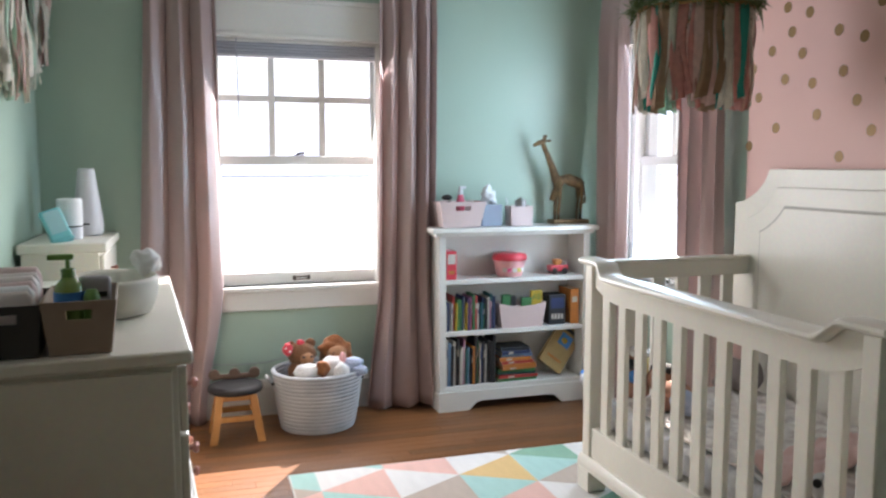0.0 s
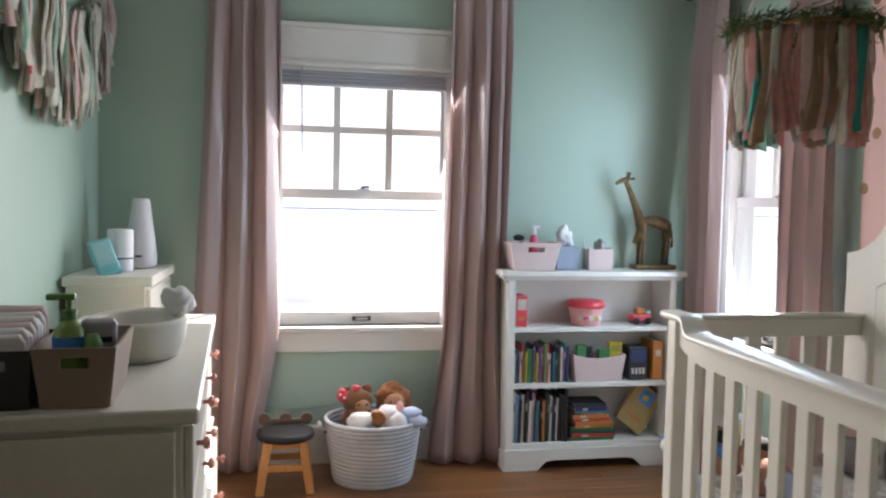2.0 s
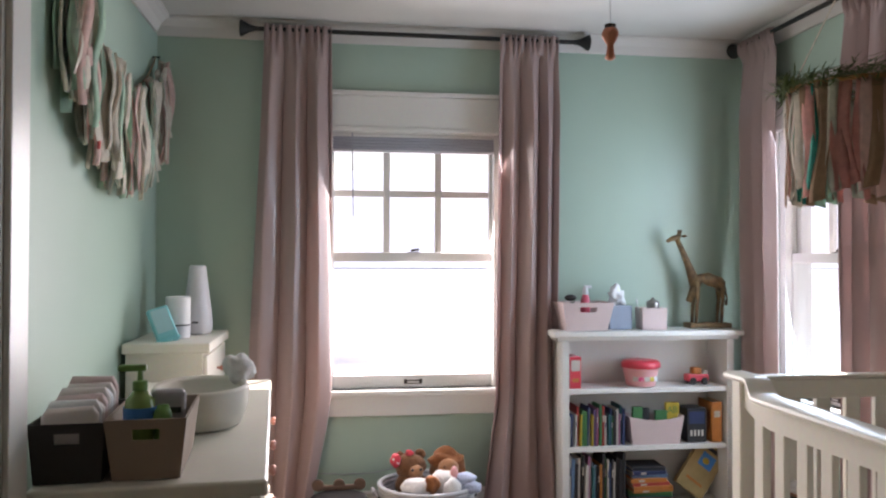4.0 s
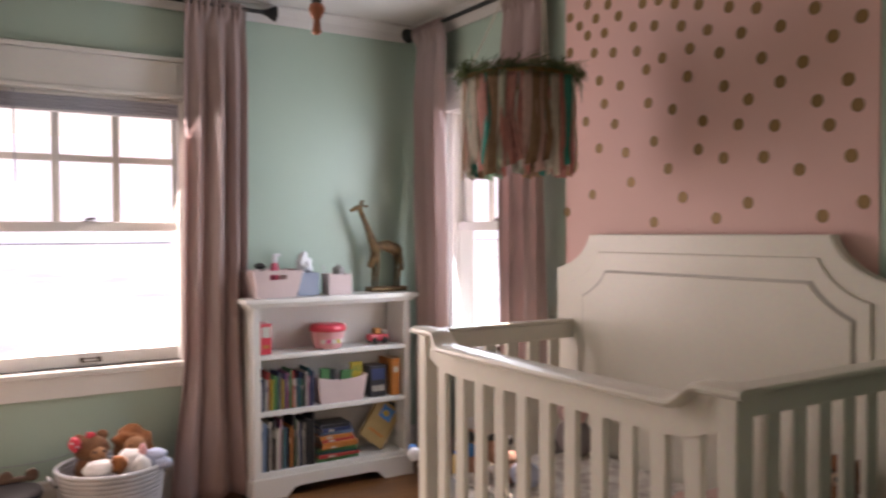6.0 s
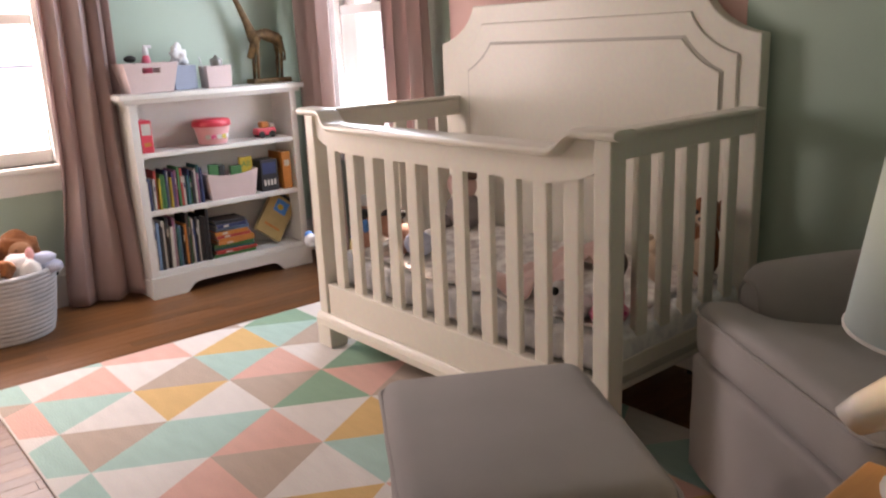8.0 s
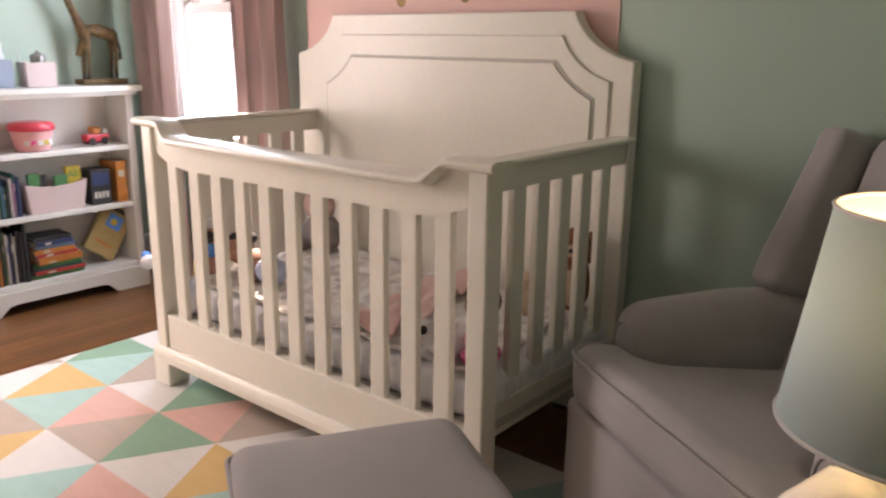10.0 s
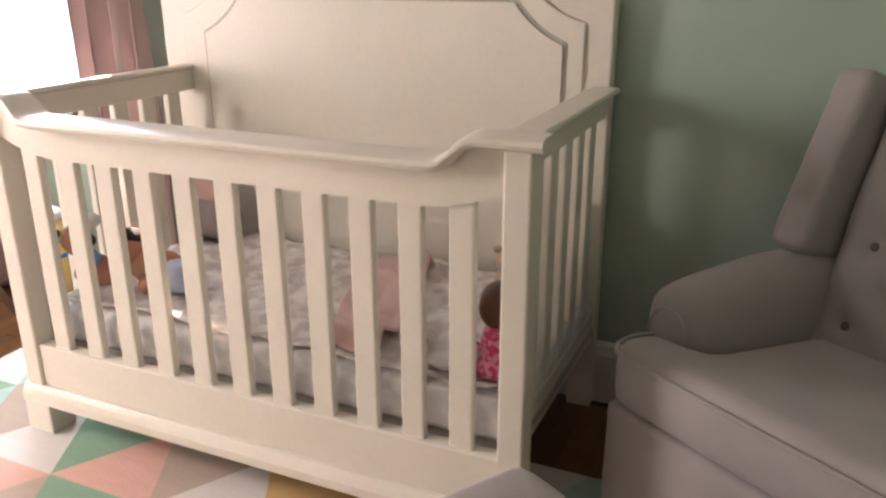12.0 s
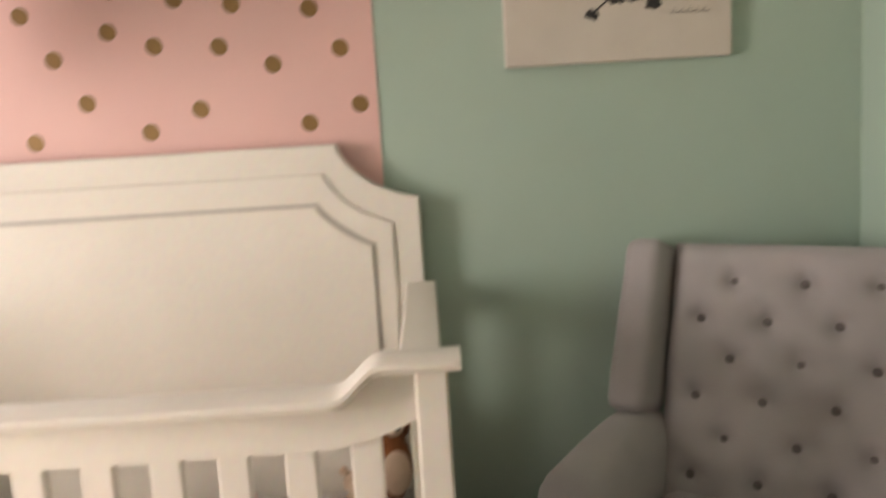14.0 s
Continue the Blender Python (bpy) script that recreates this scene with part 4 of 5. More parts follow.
# things on top of the bookcase
bin_box("top_bin", "pale pink plastic bin with hand slots on the bookcase", pose(1.505, 4.42, 0.9765, 0, 0, 0), 0.20, 0.15, 0.255, 0.19, 0.135, 0.004, PALEPINK)
bt = thing("spray_bottle", "pink bottle with a white nozzle standing in the bin", "bottle", pose(1.52, 4.42, 0.981))
part("body", lathe([(0.02, 0), (0.023, 0.01), (0.023, 0.13), (0.016, 0.16), (0.012, 0.165)], 20), material("pink_bottle", (0.75, 0.12, 0.20), 0.3), bt, smooth=True)
part("nozzle", add(lathe([(0.014, 0.1655), (0.014, 0.18), (0.01, 0.20)], 16), box(-0.008, 0.03, -0.006, 0.006, 0.195, 0.21, 0.003)), WHITEP, bt, "white nozzle")
hb = thing("hair_brush", "black hairbrush sticking out of the bin", "brush", pose(1.465, 4.42, 0.9815))
part("handle", tube([(0, 0, 0), (-0.005, 0, 0.10), (-0.012, 0, 0.13)], [0.007, 0.008, 0.014]), BLACK, hb)
part("head", blob(-0.02, 0, 0.15, 0.03, 0.015, 0.016), BLACK, hb, smooth=True)
tb = thing("tissue_box", "blue-grey tissue box on the bookcase", "tissue box", pose(1.69, 4.455, 0.9765, 0, 0, 3))
part("carton", box(-0.058, 0.058, -0.058, 0.058, 0, 0.115, 0.002), BLUEG, tb)
bm = blob(0, 0, 0.155, 0.034, 0.026, 0.05, 0.9, 5)
part("tissue", bm, TISSUE, tb, "crumpled white tissue", smooth=True)
pb = bin_box("organiser_cup", "pale pink square cup of small things on the bookcase", pose(1.855, 4.42, 0.9765, 0, 0, -4), 0.118, 0.11, 0.124, 0.115, 0.105, 0.004, PALEPINK, slot=False)
jr = thing("jar", "small steel jar standing in the pink cup", "jar", pose(1.865, 4.42, 0.981))
part("body", lathe([(0.028, 0), (0.03, 0.10), (0.032, 0.12), (0.03, 0.132), (0.01, 0.14), (0.006, 0.15)], 24), material("steel", (0.35, 0.34, 0.33), 0.3, metal=0.8), jr, smooth=True)
st = thing("cotton_swab", "thin white stick leaning in the pink cup", "stick", pose(1.815, 4.42, 0.981, 0, -14, 0))
part("rod", tube([(0, 0, 0), (0, 0, 0.15)], 0.0025), WHITEP, st)

# carved giraffe: one plain mesh
gm = bmesh.new()
add(gm, tube([(0.0, 0, 0.13), (0.05, 0, 0.245), (0.10, 0, 0.245), (0.16, 0, 0.225), (0.185, 0, 0.18)], [0.016, 0.029, 0.033, 0.033, 0.02], 14))
add(gm, tube([(0.035, 0, 0.22), (0.0, 0, 0.31), (-0.035, 0, 0.39), (-0.062, 0, 0.445)], [0.03, 0.019, 0.014, 0.012], 14))
add(gm, tube([(-0.05, 0, 0.455), (-0.085, 0, 0.447), (-0.115, 0, 0.432)], [0.015, 0.013, 0.008], 12))
for dx, dy in ((0.03, 0.018), (0.035, -0.018), (0.165, 0.018), (0.17, -0.018)):
    add(gm, tube([(dx, dy, 0.235), (dx + 0.004, dy, 0.13), (dx, dy, 0.11), (dx - 0.004, dy, 0.02)], [0.017, 0.0085, 0.0095, 0.0075], 10))
for dy in (0.012, -0.012):
    add(gm, tube([(-0.052, dy, 0.462), (-0.046, dy * 1.2, 0.49)], [0.005, 0.006]))
    add(gm, blob(-0.035, dy * 2.2, 0.458, 0.012, 0.014, 0.007))
add(gm, tube([(0.19, 0, 0.21), (0.205, 0, 0.15), (0.20, 0, 0.11)], [0.007, 0.005, 0.008]))
add(gm, box(-0.01, 0.21, -0.045, 0.045, 0, 0.024, 0.004))
tagged(part("giraffe_figure", gm, GIRAFFE, smooth=True, at=pose(2.075, 4.47, 0.9765)), "carved brown wooden giraffe standing on the bookcase", "figurine")

# ---- dresser and what stands on it ----
DM = pose(0.158, 2.41, 0, 0, 0, 3.7)


def dresser():
    d = thing("dresser", "long off-white dresser with dark knobs", "dresser", DM)
    L, D = 1.44, 0.475
    part("top", box(-D, 0.0, 0.0, L, 0.815, 0.85, 0.008, 3), CREAM, d)
    part("carcass", box(-D + 0.02, -0.035, 0.022, L - 0.022, 0.44, 0.815, 0.003), CREAM, d)
    part("lower_carcass", box(-D + 0.01, -0.012, 0.014, L - 0.014, 0.07, 0.43, 0.003), CREAM, d)
    part("waist_moulding", box(-D + 0.005, -0.004, 0.006, L - 0.006, 0.425, 0.447, 0.007, 3), CREAM, d)
    part("side_panel", box(-D + 0.02, -0.05, 0.010, 0.0215, 0.447, 0.80, 0.003), CREAM, d)
    for y in (0.02, L - 0.09):
        for x in (-D + 0.015, -0.085):
            part("leg", box(x, x + 0.07, y, y + 0.07, 0, 0.07, 0.004), CREAM, d)
    for z0, z1, off in ((0.64, 0.805, -0.034), (0.46, 0.63, -0.034), (0.255, 0.415, -0.011), (0.085, 0.245, -0.011)):
        for i in range(2):
            y0 = 0.03 + i * (L - 0.06) / 2
            dr = part("drawer", box(off, off + 0.02, y0 + 0.004, y0 + (L - 0.06) / 2 - 0.004, z0, z1, 0.004), CREAM, d)
            for k in (0.22, 0.78):
                part("knob", lathe([(0.006, 0), (0.006, 0.014), (0.014, 0.018), (0.016, 0.026), (0.01, 0.032)], 16), KNOB, dr, "dark rosy knob", at=pose(off + 0.02, y0 + (L - 0.06) / 2 * k, (z0 + z1) / 2, 0, 90, 0))


dresser()
bin_box("felt_bin", "charcoal felt bin full of folded nappies on the dresser", DM @ pose(-0.405, 0.175, 0.8515), 0.13, 0.26, 0.148, 0.29, 0.125, 0.005, CHARCOAL)
bin_box("taupe_bin", "taupe fabric bin with toiletries on the dresser", DM @ pose(-0.25, 0.175, 0.8515), 0.135, 0.26, 0.165, 0.30, 0.13, 0.005, TAUPEB)
for i in range(8):
    np_ = thing("folded_nappy", "folded white nappy standing in the felt bin", "nappy", DM @ pose(-0.405, 0.07 + 0.03 * i, 0.858), "folded nappies")
    pad = cushion(-0.056, 0.056, -0.013, 0.013, 0.0, 0.165 + 0.010 * math.sin(i * 2.1) + 0.006 * i, 0.012, 0, 6)
    for v in pad.verts:
        if v.co.z > 0.1:
            v.co.z -= 11.0 * v.co.x ** 2 * (v.co.z - 0.1) / 0.07 + 0.006 * noise.noise(Vector((v.co.x * 40, i, 0)))
    part("pad", pad, (NAPPY, TISSUE, NAPPY, ROSYC)[i % 4], np_, smooth=True)
sb = thing("pump_bottle", "green pump bottle standing in the taupe bin", "bottle", DM @ pose(-0.275, 0.12, 0.858))
part("body", lathe([(0.03, 0), (0.033, 0.008), (0.034, 0.12), (0.03, 0.15), (0.014, 0.17)], 24), material("clear_green", (0.22, 0.33, 0.09), 0.25), sb, smooth=True)
part("label_band", lathe([(0.0345, 0.10), (0.0350, 0.135)], 24, False), BLUE, sb, "blue printed label")
part("pump", add(lathe([(0.016, 0.1705), (0.016, 0.19), (0.006, 0.192), (0.006, 0.215)], 16), box(-0.045, 0.014, -0.01, 0.01, 0.212, 0.226, 0.004)), GREEN, sb, "green pump")
tu = thing("cream_tube", "small green tube standing in the taupe bin", "tube", DM @ pose(-0.225, 0.10, 0.858))
part("body", lathe([(0.018, 0), (0.02, 0.12), (0.012, 0.14)], 18), GREEN, tu, smooth=True)
pk = thing("wipes_pack", "grey printed wipes pack leaning in the taupe bin", "wipes pack", DM @ pose(-0.222, 0.15, 0.859, 0, 2, 10))
part("pack", box(-0.04, 0.035, -0.02, 0.02, 0, 0.165, 0.012, 3), material("grey_foil", (0.42, 0.39, 0.42), 0.4), pk)
part("printed_band", box(-0.028, 0.024, -0.0208, -0.0196, 0.115, 0.128, 0), INK, pk)
cp = thing("padded_basket", "cream padded oval basket on the dresser", "basket", DM @ pose(-0.19, 0.62, 0.8515))
cb = bmesh.new()
prof = [(0.09, 0.0), (0.11, 0.004), (0.128, 0.05), (0.132, 0.10), (0.124, 0.112), (0.112, 0.10), (0.10, 0.05), (0.03, 0.03)]
add(cb, lathe(prof, 48))
for v in cb.verts:
    v.co.y *= 1.35
part("shell", cb, material("cream_foam", (0.70, 0.66, 0.58), 0.7), cp, smooth=True)
wt = plush("muslin_cloth", "bunched white cloth lying on the changing pad", [(FURW, [(0, 0, 0.04, 0.04, 0.055, 0.042, 0.5, 3), (0.012, 0.06, 0.03, 0.035, 0.045, 0.035, 0.5, 6)])], DM @ pose(-0.095, 0.74, 0.945))
wt["category"] = "cloth"

# tall chest by the window wall
def chest():
    c = thing("chest_of_drawers", "tall narrow off-white chest of drawers in the corner", "chest", pose(-0.505, 3.90, 0))
    W, D = 0.60, 0.33
    part("top", box(0, D, 0, W, 0.945, 0.985, 0.006, 3), CREAM, c)
    part("carcass", box(0.01, D - 0.03, 0.02, W - 0.02, 0.06, 0.945, 0.003), CREAM, c)
    for i in range(5):
        z = 0.08 + i * 0.172
        dr = part("drawer", box(D - 0.03, D - 0.012, 0.03, W - 0.03, z, z + 0.164, 0.004), CREAM, c)
        part("knob", lathe([(0.005, 0), (0.005, 0.012), (0.013, 0.018), (0.009, 0.028)], 14), KNOB, dr, at=pose(D - 0.012, W / 2, z + 0.082, 0, 90, 0))
    for y in (0.03, W - 0.08):
        for x in (0.02, D - 0.085):
            part("leg", box(x, x + 0.05, y, y + 0.05, 0, 0.06, 0.003), CREAM, c)


chest()
vs = thing("diffuser", "white tapered diffuser standing on the chest", "diffuser", pose(-0.285, 4.30, 0.9865) @ Matrix.Diagonal((1.1, 1.1, 1.0, 1)))
part("body", lathe([(0.045, 0), (0.056, 0.01), (0.06, 0.045), (0.055, 0.10), (0.040, 0.22), (0.033, 0.29), (0.028, 0.30)], 32), WHITEP, vs, smooth=True)
part("switch", box(-0.012, 0.012, -0.061, -0.057, 0.05, 0.058, 0), INK, vs)
sp = thing("night_light", "white cylindrical sound machine on the chest", "sound machine", pose(-0.335, 4.12, 0.9865))
part("base", lathe([(0.048, 0), (0.05, 0.004), (0.05, 0.052)], 32), WHITEP, sp, smooth=False)
part("band", lathe([(0.0495, 0.052), (0.0495, 0.058)], 32), INK, sp, "dark band")
part("dome", lathe([(0.05, 0.058), (0.05, 0.165), (0.047, 0.172), (0.02, 0.174)], 32), TISSUE, sp)
mo = thing("baby_monitor", "aqua baby monitor propped on the chest", "monitor", pose(-0.345, 3.985, 0.989, 0, 0, 25) @ pose(0, 0, 0, -22, -16, 0) @ Matrix.Scale(1.15, 4))
part("body", box(-0.038, 0.038, -0.012, 0.012, 0.004, 0.125, 0.010, 3), AQUA, mo)
part("screen", box(-0.028, 0.028, -0.0135, -0.0125, 0.03, 0.115, 0), material("pale_screen", (0.42, 0.70, 0.74), 0.2), mo, "pale blue screen")
part("stand", box(-0.042, 0.042, -0.005, 0.06, -0.001, 0.012, 0.004), AQUA, mo)


# ---- ribbon garland on the west wall, hanging ring over the crib ----
def ribbon(name, parent, x, y, z, length, width, turn, mat, seed, wave=0.02):
    bm, n, rows = bmesh.new(), 12, []
    c, s = math.cos(turn), math.sin(turn)
    for i in range(n + 1):
        k = i / n
        dx = wave * k * noise.noise(Vector((seed * 1.7, k * 1.5, 0)))
        dn = wave * noise.noise(Vector((seed * 2.3, k * 2, 5)))
        row = []
        for e in (-0.5, -0.17, 0.17, 0.5):
            u = dx * 2 + e * width * (1 - 0.25 * (0.5 + 0.5 * math.sin(seed + k * 5)))
            w = dn + 0.12 * width * math.cos(e * 9 + seed)
            row.append(bm.verts.new((x + c * u - s * w, y + s * u + c * w, z - length * k + (0.01 * e if i == n else 0))))
        rows.append(row)
    for a, b in zip(rows, rows[1:]):
        for i in range(3):
            bm.faces.new((a[i], a[i + 1], b[i + 1], b[i]))
    o = part(name, bm, mat, parent, smooth=True)
    sm = o.modifiers.new("cloth", "SOLIDIFY")
    sm.thickness = 0.0015
    return o


gl = thing("ribbon_garland", "fabric ribbon garland in pink, mint and cream on the wall", "garland")
def sag(k):
    return 4.48 - 1.38 * k, 2.24 - 0.27 * math.sin(math.pi * k) ** 0.8


cord = [(XW + 0.012 + 0.01 * math.sin(i / 24 * 3.14), *sag(i / 24)) for i in range(25)]
part("cord", tube(cord, 0.004, 6), RIB[4], gl, "brown twine")
part("nail", lathe([(0.004, 0), (0.004, 0.03), (0.009, 0.032)], 10), BLACK, gl, at=pose(XW, *sag(0), 0, 90, 0))
rg = random.Random(9)
for i in range(110):
    k = 0.01 + 0.98 * (i + rg.random()) / 110
    y, z = sag(k)
    ribbon("ribbon", gl, XW + 0.02 + rg.random() * 0.07, y, z, rg.uniform(0.33, 0.44), rg.uniform(0.035, 0.075), 1.57 + rg.uniform(-0.45, 0.45), RIB[7 if i % 51 == 41 else rg.choice([0, 0, 0, 0, 2, 2, 5, 5, 6, 6])], i, 0.035)

CX, CY, CZ, CR = 1.93, 2.98, 1.855, 0.20
mb = thing("ribbon_mobile", "hanging ring mobile with greenery and long fabric ribbons", "mobile")
part("ring", tube([(CX + CR * math.cos(a * math.pi / 18), CY + CR * math.sin(a * math.pi / 18), CZ) for a in range(37)], 0.008), PINE, mb)
for i in range(3):
    a = i * 2.094 + 0.4
    part("string", tube([(CX + CR * math.cos(a), CY + CR * math.sin(a), CZ), (CX + 0.06, CY - 0.05, H - 0.01)], 0.003, 6), RIB[0], mb, "cream string")
part("ceiling_hook", lathe([(0.015, 0), (0.013, 0.006), (0.004, 0.01)], 14), TRIM, mb, at=pose(CX + 0.06, CY - 0.05, H - 0.0105))
for i in range(54):
    a = (i + rg.random() * 0.5) / 54 * 2 * math.pi
    ribbon("ribbon", mb, CX + CR * math.cos(a), CY + CR * math.sin(a), CZ, rg.uniform(0.31, 0.365), rg.uniform(0.022, 0.055), a + 1.57 + rg.uniform(-0.3, 0.3), RIB[3 if i % 13 == 4 else rg.choice([0, 0, 0, 1, 1, 1, 4, 4, 5, 5, 6, 6, 2, 2])], i + 100, 0.022)
gv, gf = [], []
for i in range(1500):
    a = rg.random() * 2 * math.pi
    rr = CR + rg.gauss(0.012, 0.018)
    p = Vector((CX + rr * math.cos(a), CY + rr * math.sin(a), CZ + 0.012 + rg.gauss(0, 0.014)))
    d = Vector((-math.sin(a) + rg.gauss(0, 0.5), math.cos(a) + rg.gauss(0, 0.5), rg.gauss(0, 0.45))) * rg.uniform(0.025, 0.06)
    w = d.cross(Vector((rg.random() - 0.5, rg.random() - 0.5, 1))).normalized() * 0.0028
    k = len(gv)
    gv += [p - w, p + w, p + d * 0.6 + w * 0.8, p + d, p + d * 0.6 - w * 0.8]
    gf.append((k, k + 1, k + 2, k + 3, k + 4))
me = bpy.data.meshes.new("greenery")
me.from_pydata([tuple(v) for v in gv], [], gf)
me.materials.append(LEAF)
gr = new("greenery", me)
gr.parent = mb
tagged(gr, "dark green fern garland", kind="stuff")

fo = thing("pull_chain", "copper pull chain fob hanging from the ceiling", "pull chain", pose(1.06, 2.82, 1.875))
part("fob", lathe([(0.008, 0), (0.015, 0.006), (0.011, 0.02), (0.009, 0.042), (0.018, 0.056), (0.024, 0.072), (0.020, 0.086), (0.008, 0.092)], 20), COPPER, fo, smooth=True)
part("cap", lathe([(0.016, 0.0925), (0.016, 0.099), (0.006, 0.102)], 16), BRONZE, fo)
part("chain", tube([(0, 0, 0.10), (0, 0, H - 1.875)], 0.0012, 6), TRIM, fo, "thin pale chain")


# ---- basket, stool ----
def rope_basket():
    b = thing("rope_basket", "pale grey cotton rope basket holding soft toys", "basket", pose(0.735, 4.335, 0))
    rows = 15
    for i in range(rows):
        k = i / (rows - 1)
        r = 0.175 + 0.042 * k ** 0.8
        part("rope_coil", tube([(r * math.cos(a * math.pi / 20), r * math.sin(a * math.pi / 20) * 0.97, 0.011 + 0.0195 * i) for a in range(41)], 0.0115, 8), ROPE, b, smooth=True)
    part("bottom", lathe([(0.02, 0.002), (0.172, 0.002), (0.172, 0.018)], 36), ROPE, b)
    for s in (-1, 1):
        part("handle", tube([(s * 0.222, -0.03, 0.235), (s * 0.245, -0.025, 0.262), (s * 0.25, 0, 0.27), (s * 0.245, 0.025, 0.262), (s * 0.222, 0.03, 0.235)], 0.008), ROPE, b, "rope handle")
        part("rivet", blob(s * 0.222, -0.035, 0.235, 0.008, 0.008, 0.008), BLACK, b)


rope_basket()
plush("plush_mouse", "brown plush toy with a red spotted bow in the basket", [(FURB, [(0, 0, 0.02, 0.085, 0.08, 0.09, 0.15, 1), (0, 0, 0.125, 0.082, 0.07, 0.07, 0.15, 2), (-0.06, 0.01, 0.17, 0.03, 0.02, 0.035), (0.05, 0.01, 0.185, 0.032, 0.02, 0.03)]),
      (FURT, [(0.02, -0.06, 0.11, 0.042, 0.03, 0.036)]), (RED, [(-0.085, -0.03, 0.165, 0.028, 0.02, 0.036, 0.3, 1), (-0.01, -0.02, 0.20, 0.022, 0.018, 0.018, 0.3, 2)]), (TISSUE, [(-0.098, -0.05, 0.175, 0.006, 0.006, 0.006), (-0.075, -0.052, 0.155, 0.006, 0.006, 0.006)]), (INK, [(0.0, -0.085, 0.125, 0.008, 0.008, 0.008), (0.045, -0.08, 0.125, 0.008, 0.008, 0.008)])], pose(0.665, 4.37, 0.25) @ Matrix.Scale(0.86, 4))
plush("plush_lion", "ginger plush lion with a curly mane in the basket", [(FURO, [(0, 0, 0.02, 0.08, 0.075, 0.08, 0.15, 4), (0, 0.01, 0.12, 0.092, 0.06, 0.088, 0.5, 5)]), (FURT, [(0, -0.045, 0.11, 0.058, 0.035, 0.055)]), (FURB, [(0, -0.083, 0.10, 0.014, 0.01, 0.01), (0.024, -0.075, 0.128, 0.008, 0.008, 0.009), (-0.024, -0.075, 0.128, 0.008, 0.008, 0.009)])], pose(0.835, 4.37, 0.255) @ Matrix.Scale(0.86, 4))
plush("plush_rabbit", "white plush rabbit with pale blue ears in the basket", [(FURW, [(0, 0, 0.03, 0.075, 0.06, 0.06, 0.2, 1), (0.03, -0.05, 0.01, 0.045, 0.04, 0.06, 0.2, 4)]), (FURBLUE, [(0.09, -0.02, 0.055, 0.055, 0.03, 0.03, 0.2, 3), (0.12, -0.03, 0.02, 0.045, 0.028, 0.03, 0.2, 5)]), (ROSE, [(0.045, -0.02, 0.07, 0.02, 0.02, 0.045)])], pose(0.80, 4.24, 0.275))
plush("plush_cat", "white and ginger plush cat lying on the basket rim", [(FURW, [(-0.12, -0.03, 0.03, 0.075, 0.05, 0.04, 0.2, 2)]), (FURO, [(-0.060, -0.055, 0.045, 0.034, 0.03, 0.04, 0.3, 2)])], pose(0.80, 4.24, 0.275))


def stool():
    s = thing("step_stool", "small honey wood stool with a dark seat", "stool", pose(0.335, 4.27, 0))
    part("seat", lathe([(0.10, 0.225), (0.125, 0.229), (0.13, 0.24), (0.125, 0.256), (0.10, 0.261)], 40), SEATDK, s, "dark painted round seat", smooth=True)
    part("ear_board", boxes((-0.10, 0.10, 0.085, 0.105, 0.2615, 0.285), bevel=0.006), BROWNP, s, "brown bear-ear trim")
    for x in (-0.095, 0.0, 0.095):
        part("ear", lathe([(0.024, -0.009), (0.027, -0.006), (0.027, 0.006), (0.024, 0.009)], 20), BROWNP, s, at=pose(x, 0.095, 0.285, 90))
    for sx in (-1, 1):
        for sy in (-1, 1):
            bm = box(-0.019, 0.019, -0.019, 0.019, 0, 0.225, 0.004)
            for v in bm.verts:
                k = 1 - v.co.z / 0.225
                v.co.x += sx * (0.075 + 0.035 * k)
                v.co.y += sy * (0.06 + 0.035 * k)
            part("leg", bm, PINE, s)
    for y in (-0.082, 0.082):
        part("stretcher", box(-0.088, 0.088, y - 0.01, y + 0.01, 0.098, 0.125, 0.003), PINE, s)
    for x in (-0.088, 0.088):
        part("side_stretcher", box(x - 0.01, x + 0.01, -0.07, 0.07, 0.128, 0.155, 0.003), PINE, s)
    for y in (-0.066, 0.066):
        part("apron", box(-0.068, 0.068, y - 0.009, y + 0.009, 0.195, 0.2245, 0.002), PINE, s)


stool()

cb_ = thing("cable", "thin dark cable running along the wall under the window", "cable")
part("wire", tube([(0.24, YN - 0.004, 0.285), (0.36, YN - 0.004, 0.275), (0.5, YN - 0.004, 0.278), (0.62, YN - 0.004, 0.30), (0.70, YN - 0.004, 0.31)], 0.0022, 6), SHADEG, cb_)

# ---- armchair, ottoman ----
CHM = Matrix.Translation((1.605, 1.375, 0)) @ pose(0, 0, 0, 0, 0, math.degrees(math.atan2(0.835, 0.55)))


